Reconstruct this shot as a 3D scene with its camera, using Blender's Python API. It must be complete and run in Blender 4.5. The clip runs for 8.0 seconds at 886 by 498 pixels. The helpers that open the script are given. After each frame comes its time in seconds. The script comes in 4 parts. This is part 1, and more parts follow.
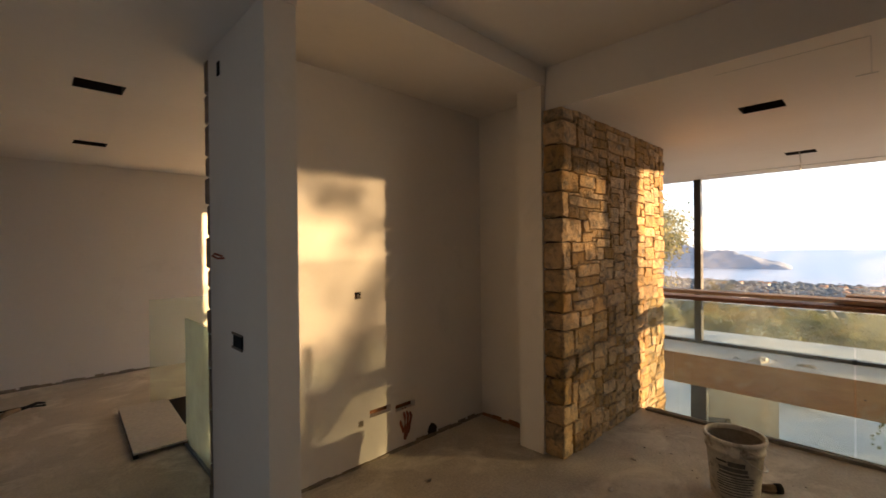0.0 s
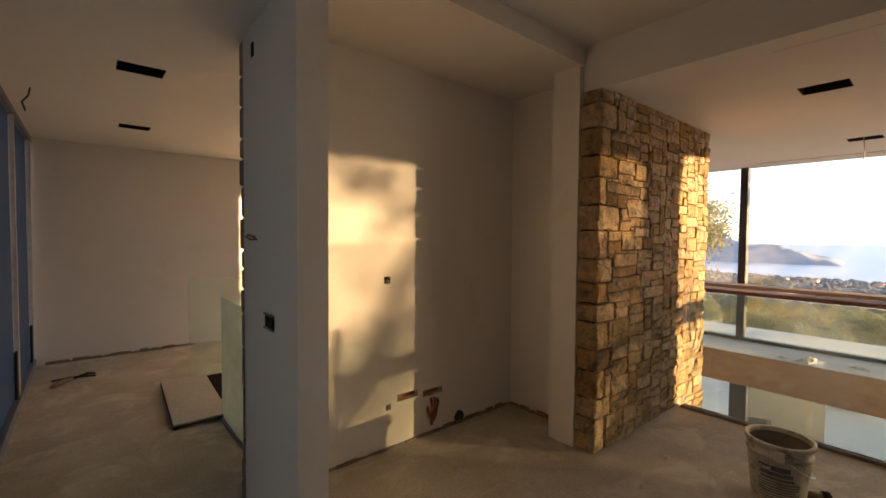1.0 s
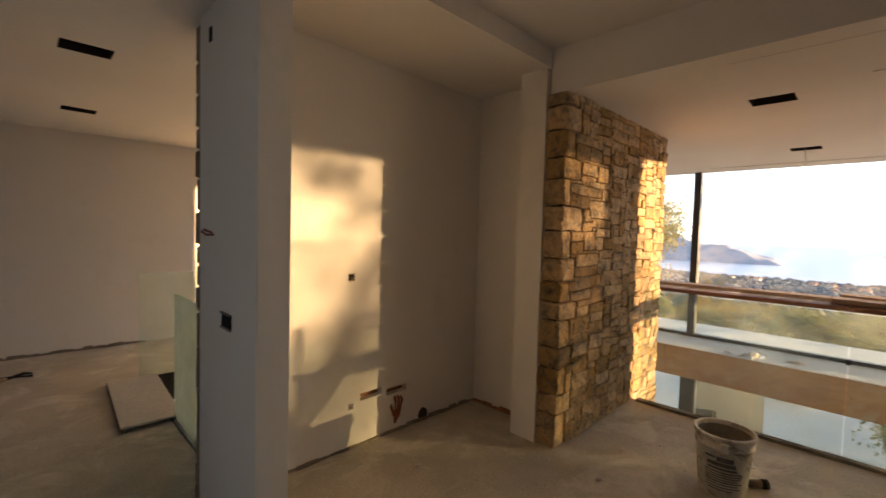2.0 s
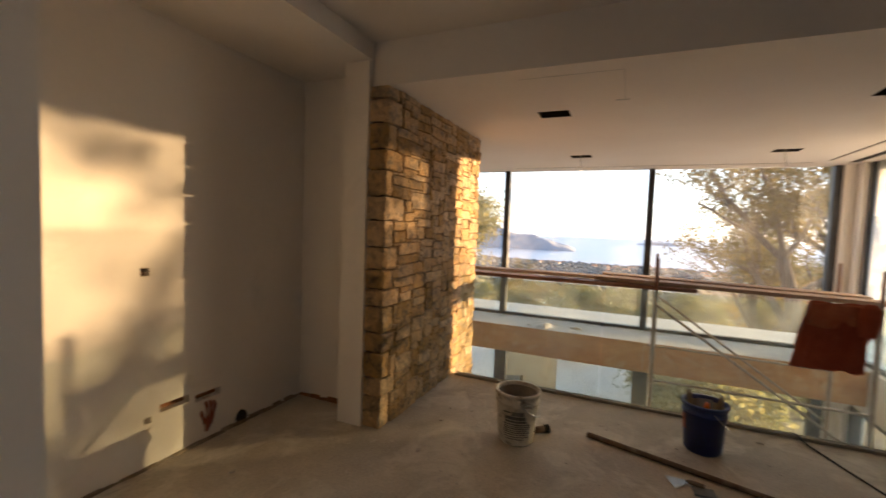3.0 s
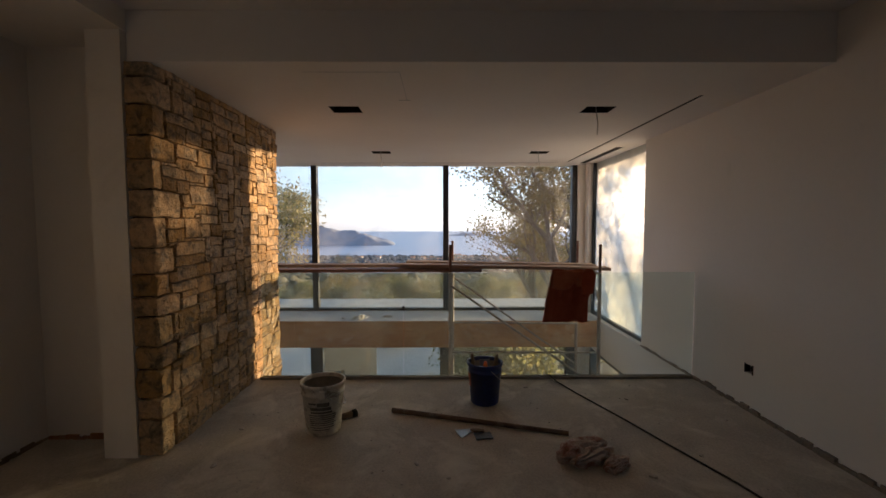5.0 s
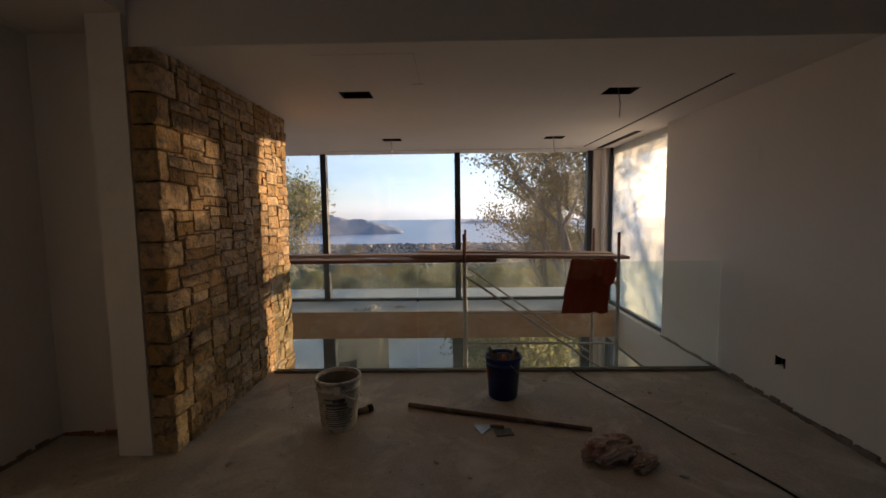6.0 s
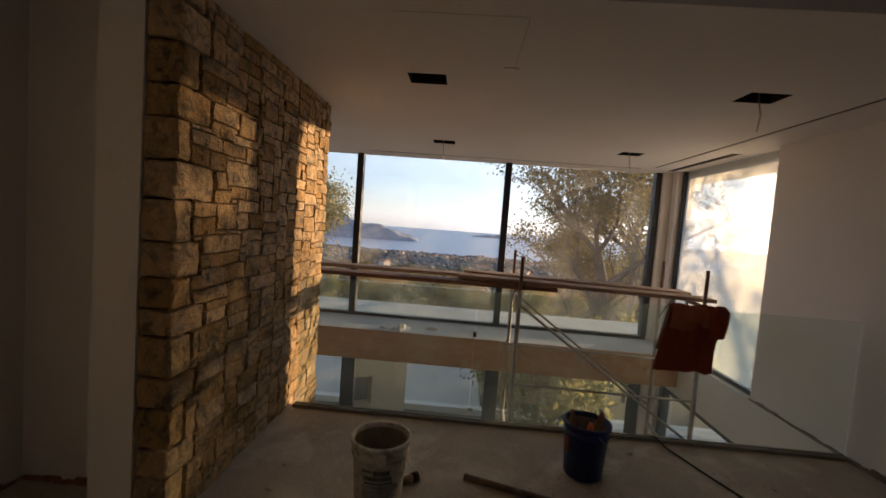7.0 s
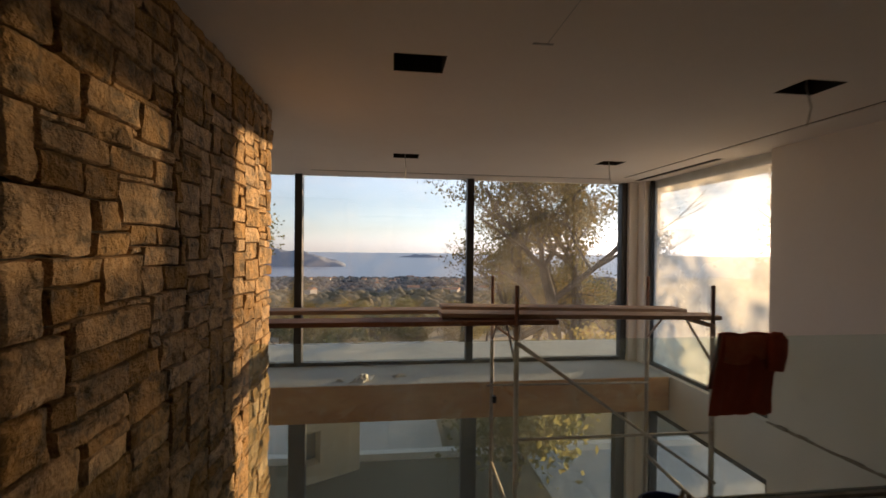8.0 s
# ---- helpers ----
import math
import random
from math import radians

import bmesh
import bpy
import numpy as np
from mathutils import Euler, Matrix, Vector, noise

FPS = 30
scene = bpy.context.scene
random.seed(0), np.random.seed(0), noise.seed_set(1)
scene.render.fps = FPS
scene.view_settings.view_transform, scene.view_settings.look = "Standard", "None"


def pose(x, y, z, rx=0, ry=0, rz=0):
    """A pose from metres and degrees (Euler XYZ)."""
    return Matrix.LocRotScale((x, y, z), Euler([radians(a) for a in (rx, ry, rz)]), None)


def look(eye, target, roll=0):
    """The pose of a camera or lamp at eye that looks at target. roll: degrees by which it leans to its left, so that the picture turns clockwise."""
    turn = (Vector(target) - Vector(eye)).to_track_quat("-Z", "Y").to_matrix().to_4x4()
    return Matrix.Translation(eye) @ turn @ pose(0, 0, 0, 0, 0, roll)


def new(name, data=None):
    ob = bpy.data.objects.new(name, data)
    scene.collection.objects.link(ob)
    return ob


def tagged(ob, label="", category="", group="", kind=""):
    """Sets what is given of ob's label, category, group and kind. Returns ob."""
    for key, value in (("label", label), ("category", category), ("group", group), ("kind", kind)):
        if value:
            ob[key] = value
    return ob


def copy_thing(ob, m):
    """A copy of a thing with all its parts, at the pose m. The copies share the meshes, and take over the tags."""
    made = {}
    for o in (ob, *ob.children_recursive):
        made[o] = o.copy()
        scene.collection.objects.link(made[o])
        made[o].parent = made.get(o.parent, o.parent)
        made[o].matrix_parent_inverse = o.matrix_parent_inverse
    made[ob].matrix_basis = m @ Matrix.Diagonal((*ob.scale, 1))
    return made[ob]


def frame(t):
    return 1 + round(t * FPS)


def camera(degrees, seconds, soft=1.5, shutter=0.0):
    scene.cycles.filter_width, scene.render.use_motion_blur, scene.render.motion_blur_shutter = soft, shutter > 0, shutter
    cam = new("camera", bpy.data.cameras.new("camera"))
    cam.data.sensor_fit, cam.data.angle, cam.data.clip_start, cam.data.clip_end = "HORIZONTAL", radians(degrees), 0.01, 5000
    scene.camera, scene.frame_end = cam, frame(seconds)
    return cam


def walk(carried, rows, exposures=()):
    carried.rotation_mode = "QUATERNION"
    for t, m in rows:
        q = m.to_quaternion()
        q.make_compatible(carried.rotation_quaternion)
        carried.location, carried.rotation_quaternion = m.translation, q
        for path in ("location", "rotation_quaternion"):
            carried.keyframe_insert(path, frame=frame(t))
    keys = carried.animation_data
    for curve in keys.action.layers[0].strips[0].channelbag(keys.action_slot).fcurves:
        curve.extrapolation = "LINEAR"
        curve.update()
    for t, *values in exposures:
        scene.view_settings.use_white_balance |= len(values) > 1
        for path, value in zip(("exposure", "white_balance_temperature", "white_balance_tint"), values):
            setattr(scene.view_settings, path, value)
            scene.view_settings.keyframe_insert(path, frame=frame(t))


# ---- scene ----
cam = camera(92.7, 8.0, shutter=0.4)
PATH = [
    (0, (0.139, 0.073, 1.578), (1.535, 1.506, 1.567), -0.6),
    (0.5, (0.134, 0.106, 1.587), (1.449, 1.612, 1.572), 0.8),
    (1, (0.169, 0.112, 1.565), (1.459, 1.638, 1.496), 0.5),
    (1.2, (0.172, 0.113, 1.565), (1.446, 1.6525, 1.477), 0.5),
    (2.3, (0.186, 0.127, 1.588), (1.71, 1.419, 1.497), 1.7),
    (2.5, (0.198, 0.093, 1.586), (1.813, 1.269, 1.489), 1.6),
    (3, (0.206, 0.011, 1.582), (2.036, 0.81, 1.47), 2.1),
    (3.5, (0.19, -0.084, 1.555), (2.133, 0.373, 1.434), 1.2),
    (4, (0.196, -0.132, 1.567), (2.185, 0.039, 1.452), 1.1),
    (4.5, (0.177, -0.178, 1.562), (2.173, -0.134, 1.457), 0.2),
    (4.7, (0.15, -0.19, 1.553), (2.146, -0.207, 1.433), 0.0),
    (5.8, (0.19, -0.17, 1.555), (2.186, -0.139, 1.441), -0.7),
    (6, (0.278, -0.13, 1.566), (2.271, -0.1, 1.394), -0.7),
    (6.5, (0.533, 0.071, 1.551), (2.526, 0.107, 1.392), 2.7),
    (7, (1.014, 0.325, 1.586), (3.008, 0.422, 1.464), 4.3),
    (7.5, (1.455, 0.555, 1.62), (3.45, 0.416, 1.679), 5.9),
    (7.8, (1.704, 0.744, 1.643), (3.688, 0.494, 1.659), 1.9),
    (8, (1.855, 0.803, 1.642), (3.84, 0.566, 1.63), 0.6),
]
EXPOSURES = [(0, 3.18, 6200), (2.5, 3.42, 6250), (3, 3.3, 6100), (3.5, 3.0, 5900), (4.5, 2.5, 5500), (6, 1.99, 5450), (7.3, 2.0, 5800), (8, 1.76, 5950)]
walk(cam, [(t, look(eye, target, roll)) for t, eye, target, roll in PATH], [(t, e, k, 16) for t, e, k in EXPOSURES])

# ---- light ----
SUN_EL = 3.2                      # degrees above the horizon, low evening sun
SUN_WAY = Vector((0.643, -0.766, math.tan(radians(SUN_EL)))).normalized()
world = bpy.data.worlds.new("evening_sky")
scene.world = world
world.use_nodes = True
wn = world.node_tree
sky = wn.nodes.new("ShaderNodeTexSky")
sky.sky_type, sky.sun_disc = "NISHITA", False
sky.sun_elevation, sky.sun_rotation = radians(SUN_EL), math.atan2(SUN_WAY.x, SUN_WAY.y)
sky.altitude, sky.air_density, sky.dust_density, sky.ozone_density = 60, 1.0, 0.3, 3.0
tone = wn.nodes.new("ShaderNodeHueSaturation")
tone.inputs["Saturation"].default_value = 0.30
wn.links.new(sky.outputs[0], tone.inputs["Color"])
wn.links.new(tone.outputs[0], wn.nodes["Background"].inputs[0])
wn.nodes["Background"].inputs[1].default_value = 0.15
sun = new("sun", bpy.data.lights.new("sun", "SUN"))
sun.data.energy, sun.data.angle, sun.data.color = 2.9, radians(0.53), (1.0, 0.63, 0.285)
sun.matrix_world = look(SUN_WAY * 50, (0, 0, 0))


# ---- materials ----
def nodes(name):
    m = bpy.data.materials.new(name)
    m.use_nodes = True
    return m, m.node_tree.nodes, m.node_tree.links, m.node_tree.nodes["Principled BSDF"]


def add(ns, kind, **inputs):
    n = ns.new("ShaderNode" + kind)
    for k, v in inputs.items():
        n.inputs[k.replace("_", " ")].default_value = v
    return n


def blend(ns, ls, fac, a, b, how="MIX"):
    n = ns.new("ShaderNodeMix")
    n.data_type, n.blend_type = "RGBA", how
    for slot, v in ((0, fac), (6, a), (7, b)):
        if hasattr(v, "is_linked"):
            ls.new(v, n.inputs[slot])
        else:
            n.inputs[slot].default_value = v if slot == 0 else (*v, 1)
    return n.outputs[2]


def remap(ns, ls, value, lo, hi, a=0.0, b=1.0):
    n = ns.new("ShaderNodeMapRange")
    ls.new(value, n.inputs[0])
    for i, v in enumerate((lo, hi, a, b)):
        n.inputs[i + 1].default_value = v
    return n.outputs[0]


def surface(name, c1, c2, rough=0.8, big=1.5, fine=40.0, bump=0.15, metal=0.0, per_piece=0.0, stretch=(1, 1, 1), stain=None, stain_at=(0.55, 0.75), stain_scale=3.0, per_island=0.0, grainy=0.13, deep=0.01, sat=(1.15, 0.75)):
    """A rough solid surface: two tones at a large scale, grain at a fine one, stains with a shape of their own."""
    m, ns, ls, b = nodes(name)
    co = ns.new("ShaderNodeTexCoord")
    mp = add(ns, "Mapping", Scale=stretch)
    where = co.outputs["Object"]
    if per_piece:
        own = ns.new("ShaderNodeVectorMath")
        own.operation = "MULTIPLY_ADD"
        spot = ns.new("ShaderNodeCombineXYZ")
        ls.new(ns.new("ShaderNodeObjectInfo").outputs["Random"], spot.inputs[0])
        ls.new(spot.outputs[0], own.inputs[0])
        own.inputs[1].default_value = (57.0, 0.0, 0.0)
        ls.new(where, own.inputs[2])
        where = own.outputs[0]
    ls.new(where, mp.inputs["Vector"])
    n1 = add(ns, "TexNoise", Scale=big, Detail=5.0, Roughness=0.6)
    n2 = add(ns, "TexNoise", Scale=fine, Detail=4.0, Roughness=0.65)
    for n in (n1, n2):
        ls.new(mp.outputs[0], n.inputs["Vector"])
    col = blend(ns, ls, remap(ns, ls, n1.outputs[0], 0.35, 0.65), c1, c2)
    grain = remap(ns, ls, n2.outputs[0], 0.3, 0.7, 1 - grainy, 1 + grainy * 0.9)
    g = ns.new("ShaderNodeCombineColor")
    for i in range(3):
        ls.new(grain, g.inputs[i])
    col = blend(ns, ls, 1.0, col, g.outputs[0], "MULTIPLY")
    if stain:
        n3 = add(ns, "TexNoise", Scale=stain_scale, Detail=6.0, Roughness=0.7, Distortion=0.6)
        ls.new(where, n3.inputs["Vector"])
        col = blend(ns, ls, remap(ns, ls, n3.outputs[0], *stain_at), col, stain)
    if per_piece or per_island:
        if per_piece:
            r = ns.new("ShaderNodeObjectInfo").outputs["Random"]
        else:
            r = ns.new("ShaderNodeNewGeometry").outputs["Random Per Island"]
        p = per_piece or per_island
        hv = add(ns, "HueSaturation")
        ls.new(remap(ns, ls, r, 0, 1, 1 - p, 1 + p), hv.inputs["Value"])
        ls.new(remap(ns, ls, r, 0, 1, *sat), hv.inputs["Saturation"])
        ls.new(col, hv.inputs["Color"])
        col = hv.outputs[0]
    ls.new(col, b.inputs["Base Color"])
    ls.new(remap(ns, ls, n1.outputs[0], 0.3, 0.7, rough - 0.08, min(1, rough + 0.08)), b.inputs["Roughness"])
    b.inputs["Metallic"].default_value = metal
    if bump:
        mix = ns.new("ShaderNodeMath")
        mix.operation = "ADD"
        ls.new(n1.outputs[0], mix.inputs[0])
        ls.new(n2.outputs[0], mix.inputs[1])
        bp = add(ns, "Bump", Strength=bump, Distance=deep)
        ls.new(mix.outputs[0], bp.inputs["Height"])
        ls.new(bp.outputs[0], b.inputs["Normal"])
    return m


def pane_glass(name, tint, haze=0.0, haze_tint=(0.9, 0.9, 0.88), haze_scale=2.0, gloss=0.045, spread=(0.45, 0.7), floor_haze=0.0, back=0.35):
    """Clear pane: what lies behind shows through, gloss by Fresnel, and a film of dust that scatters light."""
    m, ns, ls, b = nodes(name)
    ns.remove(b)
    out = ns["Material Output"]
    tr = add(ns, "BsdfTransparent", Color=(*tint, 1))
    gl = add(ns, "BsdfGlossy", Roughness=0.0)
    lw = add(ns, "LayerWeight", Blend=0.5)
    pw = ns.new("ShaderNodeMath")
    pw.operation = "POWER"
    ls.new(lw.outputs["Facing"], pw.inputs[0])
    pw.inputs[1].default_value = 4.5
    mx = ns.new("ShaderNodeMixShader")
    ls.new(remap(ns, ls, pw.outputs[0], 0, 1, gloss, 1.0), mx.inputs[0])
    ls.new(tr.outputs[0], mx.inputs[1])
    ls.new(gl.outputs[0], mx.inputs[2])
    last = mx.outputs[0]
    if haze:
        co = ns.new("ShaderNodeTexCoord")
        nz = add(ns, "TexNoise", Scale=haze_scale, Detail=4.0, Roughness=0.55)
        ls.new(co.outputs["Object"], nz.inputs["Vector"])
        tl = add(ns, "BsdfTranslucent", Color=(*haze_tint, 1))
        df = add(ns, "BsdfDiffuse", Color=(*haze_tint, 1))
        both = ns.new("ShaderNodeMixShader")
        both.inputs[0].default_value = back
        ls.new(tl.outputs[0], both.inputs[1])
        ls.new(df.outputs[0], both.inputs[2])
        m2 = ns.new("ShaderNodeMixShader")
        ls.new(remap(ns, ls, nz.outputs[0], *spread, floor_haze, haze), m2.inputs[0])
        ls.new(last, m2.inputs[1])
        ls.new(both.outputs[0], m2.inputs[2])
        last = m2.outputs[0]
    ls.new(last, out.inputs["Surface"])
    return m


def leafy(name, c1, c2, scale=1.5, glow=0.45):
    m, ns, ls, b = nodes(name)
    ns.remove(b)
    out = ns["Material Output"]
    geo = ns.new("ShaderNodeNewGeometry")
    co = ns.new("ShaderNodeTexCoord")
    nz = add(ns, "TexNoise", Scale=scale, Detail=3.0)
    ls.new(co.outputs["Object"], nz.inputs["Vector"])
    mixv = ns.new("ShaderNodeMath")
    mixv.operation = "MULTIPLY_ADD"
    ls.new(geo.outputs["Random Per Island"], mixv.inputs[0])
    mixv.inputs[1].default_value = 0.4
    ls.new(remap(ns, ls, nz.outputs[0], 0.36, 0.64, -0.1, 0.75), mixv.inputs[2])
    col = blend(ns, ls, mixv.outputs[0], c1, c2)
    df, tl = add(ns, "BsdfDiffuse"), add(ns, "BsdfTranslucent")
    ls.new(col, df.inputs["Color"])
    ls.new(col, tl.inputs["Color"])
    mx = ns.new("ShaderNodeMixShader")
    mx.inputs[0].default_value = glow
    ls.new(df.outputs[0], mx.inputs[1])
    ls.new(tl.outputs[0], mx.inputs[2])
    ls.new(mx.outputs[0], out.inputs["Surface"])
    return m


M = {}
M["plaster"] = surface("white_plaster", (0.79, 0.74, 0.68), (0.82, 0.775, 0.715), 0.85, 0.8, 25, 0.025, grainy=0.012, stain=(0.66, 0.62, 0.55), stain_at=(0.6, 0.85), stain_scale=1.2)
M["ceiling"] = surface("ceiling_plaster", (0.76, 0.71, 0.66), (0.80, 0.76, 0.71), 0.9, 0.7, 20, 0.025, grainy=0.012, stain=(0.68, 0.63, 0.58), stain_at=(0.62, 0.9), stain_scale=1.0)
M["raw"] = surface("raw_plaster_edge", (0.20, 0.16, 0.12), (0.32, 0.26, 0.20), 0.95, 8, 60, 0.5)
M["brick"] = surface("chased_brick", (0.36, 0.15, 0.06), (0.22, 0.10, 0.05), 0.95, 14, 70, 0.6, stain=(0.4, 0.3, 0.22), stain_scale=12)
M["screed"] = surface("dusty_cement_floor", (0.42, 0.375, 0.315), (0.56, 0.505, 0.43), 0.8, 2.0, 60, 0.12, stain=(0.70, 0.65, 0.56), stain_at=(0.50, 0.68), stain_scale=2.3, grainy=0.18)
M["concrete"] = surface("grey_concrete", (0.45, 0.45, 0.44), (0.57, 0.56, 0.54), 0.85, 1.5, 30, 0.2)
M["stone"] = surface("split_stone", (0.48, 0.295, 0.12), (0.385, 0.262, 0.138), 0.88, 12, 30, 1.0, per_piece=0.26, stain=(0.155, 0.12, 0.08), stain_at=(0.48, 0.64), stain_scale=12, grainy=0.16, deep=0.028, sat=(1.15, 0.82))
M["joint"] = surface("dark_joint", (0.03, 0.027, 0.023), (0.055, 0.048, 0.04), 0.95, 10, 60, 0.4)
M["steel"] = surface("dark_window_steel", (0.025, 0.025, 0.028), (0.04, 0.04, 0.042), 0.45, 3, 60, 0.03, metal=0.3)
M["alu"] = surface("grey_metal_profile", (0.16, 0.18, 0.21), (0.22, 0.24, 0.27), 0.45, 4, 60, 0.04, metal=0.6)
# for black parts, and for shade painted inside slots and holes
M["black"] = surface("black_parts_and_hole_shade", (0.012, 0.012, 0.012), (0.022, 0.02, 0.018), 0.9, 8, 50, 0.1)
M["osb"] = surface("plywood_board", (0.50, 0.25, 0.10), (0.66, 0.41, 0.20), 0.7, 2.4, 18, 0.12, stretch=(1, 0.6, 2.2), stain=(0.66, 0.50, 0.33), stain_at=(0.53, 0.68), stain_scale=3.2)
M["plank"] = surface("scaffold_plank", (0.30, 0.20, 0.14), (0.42, 0.31, 0.23), 0.8, 2, 30, 0.25, stretch=(6, 0.6, 6), stain=(0.5, 0.45, 0.4), stain_scale=3)
M["plank_dark"] = surface("weathered_plank", (0.14, 0.065, 0.045), (0.22, 0.11, 0.075), 0.8, 2, 30, 0.25, stretch=(6, 0.6, 6), stain=(0.38, 0.3, 0.25), stain_scale=3)
M["pipe"] = surface("spattered_scaffold_tube", (0.28, 0.21, 0.17), (0.44, 0.39, 0.34), 0.6, 9, 50, 0.2, metal=0.3, stain=(0.5, 0.47, 0.43), stain_scale=8)
M["bucket_white"] = surface("dirty_white_plastic", (0.68, 0.64, 0.55), (0.58, 0.53, 0.44), 0.55, 6, 40, 0.12, stain=(0.27, 0.23, 0.18), stain_at=(0.50, 0.63), stain_scale=9)
M["cement_in"] = surface("dried_cement", (0.20, 0.17, 0.14), (0.30, 0.26, 0.21), 0.95, 8, 50, 0.4)
M["bucket_blue"] = surface("blue_plastic", (0.007, 0.018, 0.10), (0.011, 0.03, 0.165), 0.4, 5, 40, 0.06, stain=(0.12, 0.13, 0.2), stain_at=(0.64, 0.8), stain_scale=8)
M["ink"] = surface("label_print", (0.09, 0.09, 0.09), (0.16, 0.15, 0.14), 0.7, 20, 60, 0.05)
M["orange"] = surface("orange_plastic", (0.8, 0.2, 0.03), (0.7, 0.16, 0.03), 0.45, 6, 40, 0.05)
M["wire"] = surface("zinc_wire", (0.5, 0.48, 0.45), (0.4, 0.38, 0.35), 0.35, 20, 60, 0.05, metal=0.9)
M["blade"] = surface("worn_steel_blade", (0.45, 0.47, 0.5), (0.35, 0.37, 0.4), 0.35, 12, 60, 0.1, metal=0.8)
M["stick"] = surface("dirty_round_stick", (0.07, 0.045, 0.03), (0.20, 0.13, 0.08), 0.8, 5, 50, 0.3, stain=(0.3, 0.25, 0.2), stain_scale=6)
M["handle"] = surface("worn_wood_handle", (0.28, 0.2, 0.12), (0.2, 0.14, 0.09), 0.7, 10, 50, 0.2)
M["rubber"] = surface("black_cable_rubber", (0.02, 0.02, 0.02), (0.05, 0.045, 0.04), 0.7, 6, 60, 0.1)
M["red"] = surface("red_work_cloth", (0.36, 0.072, 0.03), (0.29, 0.052, 0.022), 0.95, 8, 120, 0.3)
M["red_worn"] = surface("worn_red_cloth", (0.50, 0.16, 0.075), (0.40, 0.10, 0.045), 0.95, 8, 120, 0.3, stain=(0.30, 0.13, 0.08), stain_at=(0.52, 0.7), stain_scale=9)
M["rag"] = surface("stained_rag", (0.60, 0.50, 0.43), (0.50, 0.39, 0.33), 0.95, 9, 70, 0.4, stain=(0.34, 0.155, 0.115), stain_at=(0.48, 0.62), stain_scale=9)
# warm pale tint carries the sunlight of the mirrored masonry
M["pier"] = surface("mirrored_masonry_tint", (0.70, 0.55, 0.37), (0.76, 0.63, 0.46), 0.9, 3, 30, 0.3, stain=(0.45, 0.35, 0.24))
M["scrap"] = surface("crumpled_plastic", (0.50, 0.47, 0.42), (0.42, 0.39, 0.34), 0.3, 6, 40, 0.05)
M["board"] = surface("pale_building_board", (0.50, 0.46, 0.42), (0.56, 0.52, 0.47), 0.85, 2, 30, 0.1)
M["copper"] = surface("red_conduit", (0.35, 0.09, 0.04), (0.28, 0.08, 0.05), 0.6, 10, 50, 0.1)
M["glass"] = pane_glass("window_glass", (0.97, 0.985, 0.98), 0.085, (0.95, 0.93, 0.9), 1.3, spread=(0.45, 0.75), floor_haze=0.02)
M["glass_low"] = pane_glass("lower_window_glass", (0.93, 0.97, 0.98), 0.03, (0.95, 0.93, 0.9), 1.3, gloss=0.09, floor_haze=0.01)
M["film"] = pane_glass("dusty_plastic_film", (0.95, 0.96, 0.95), 0.70, (0.95, 0.94, 0.90), 1.6, spread=(0.38, 0.66), back=0.08, floor_haze=0.54, gloss=0.02)
M["film_thin"] = pane_glass("thin_plastic_film", (0.98, 0.98, 0.97), 0.40, (0.95, 0.94, 0.90), 2.2, spread=(0.38, 0.66), back=0.08, floor_haze=0.20, gloss=0.02)
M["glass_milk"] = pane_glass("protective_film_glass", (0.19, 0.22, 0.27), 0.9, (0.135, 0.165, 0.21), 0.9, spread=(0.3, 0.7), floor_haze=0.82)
# tints of the added unseen panes: bright one lights the pier, other the room
M["glass_pier_fill"] = pane_glass("pier_fill_pane", (0.62, 0.61, 0.58), 0.9, (0.56, 0.55, 0.52), 0.9, spread=(0.3, 0.7), floor_haze=0.82)
M["glass_room_fill"] = pane_glass("room_fill_pane", (0.28, 0.29, 0.305), 0.9, (0.22, 0.228, 0.242), 0.9, spread=(0.3, 0.7), floor_haze=0.82)
M["guard"] = pane_glass("guard_glass", (0.90, 0.95, 0.925), 0.12, (0.75, 0.85, 0.8), 1.7, spread=(0.4, 0.75), floor_haze=0.045)
M["guard_dusty"] = pane_glass("dusty_guard_glass", (0.78, 0.88, 0.84), 0.6, (0.62, 0.70, 0.62), 2.5, spread=(0.3, 0.7), floor_haze=0.4)
M["bark"] = surface("oak_bark", (0.045, 0.036, 0.03), (0.075, 0.062, 0.05), 0.95, 6, 30, 0.6)
M["leaf"] = leafy("oak_leaves", (0.07, 0.078, 0.03), (0.20, 0.15, 0.05))
M["leaf_gold"] = leafy("autumn_leaves", (0.20, 0.15, 0.03), (0.36, 0.22, 0.04))
# sunlight on the bushes is put into this brighter leaf colour
M["leaf_bush"] = leafy("sunlit_bush_leaves", (0.16, 0.17, 0.06), (0.38, 0.32, 0.12), glow=0.6)
M["leaf_green"] = leafy("mixed_green_leaves", (0.095, 0.112, 0.05), (0.33, 0.29, 0.125))
M["leaf_dark"] = leafy("pine_foliage", (0.035, 0.05, 0.03), (0.08, 0.09, 0.04))
# bluer copy of the woods: aerial haze painted into the base colour
M["wood_haze"] = surface("far_woods", (0.045, 0.065, 0.09), (0.06, 0.078, 0.092), 1.0, 0.02, 0.3, 0, per_island=0.3)
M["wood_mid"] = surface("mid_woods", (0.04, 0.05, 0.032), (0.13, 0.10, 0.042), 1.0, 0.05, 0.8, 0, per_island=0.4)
M["ground"] = surface("dry_grass_ground", (0.10, 0.09, 0.05), (0.17, 0.14, 0.08), 1.0, 0.08, 2.0, 0.3, stain=(0.08, 0.09, 0.05), stain_scale=0.03)
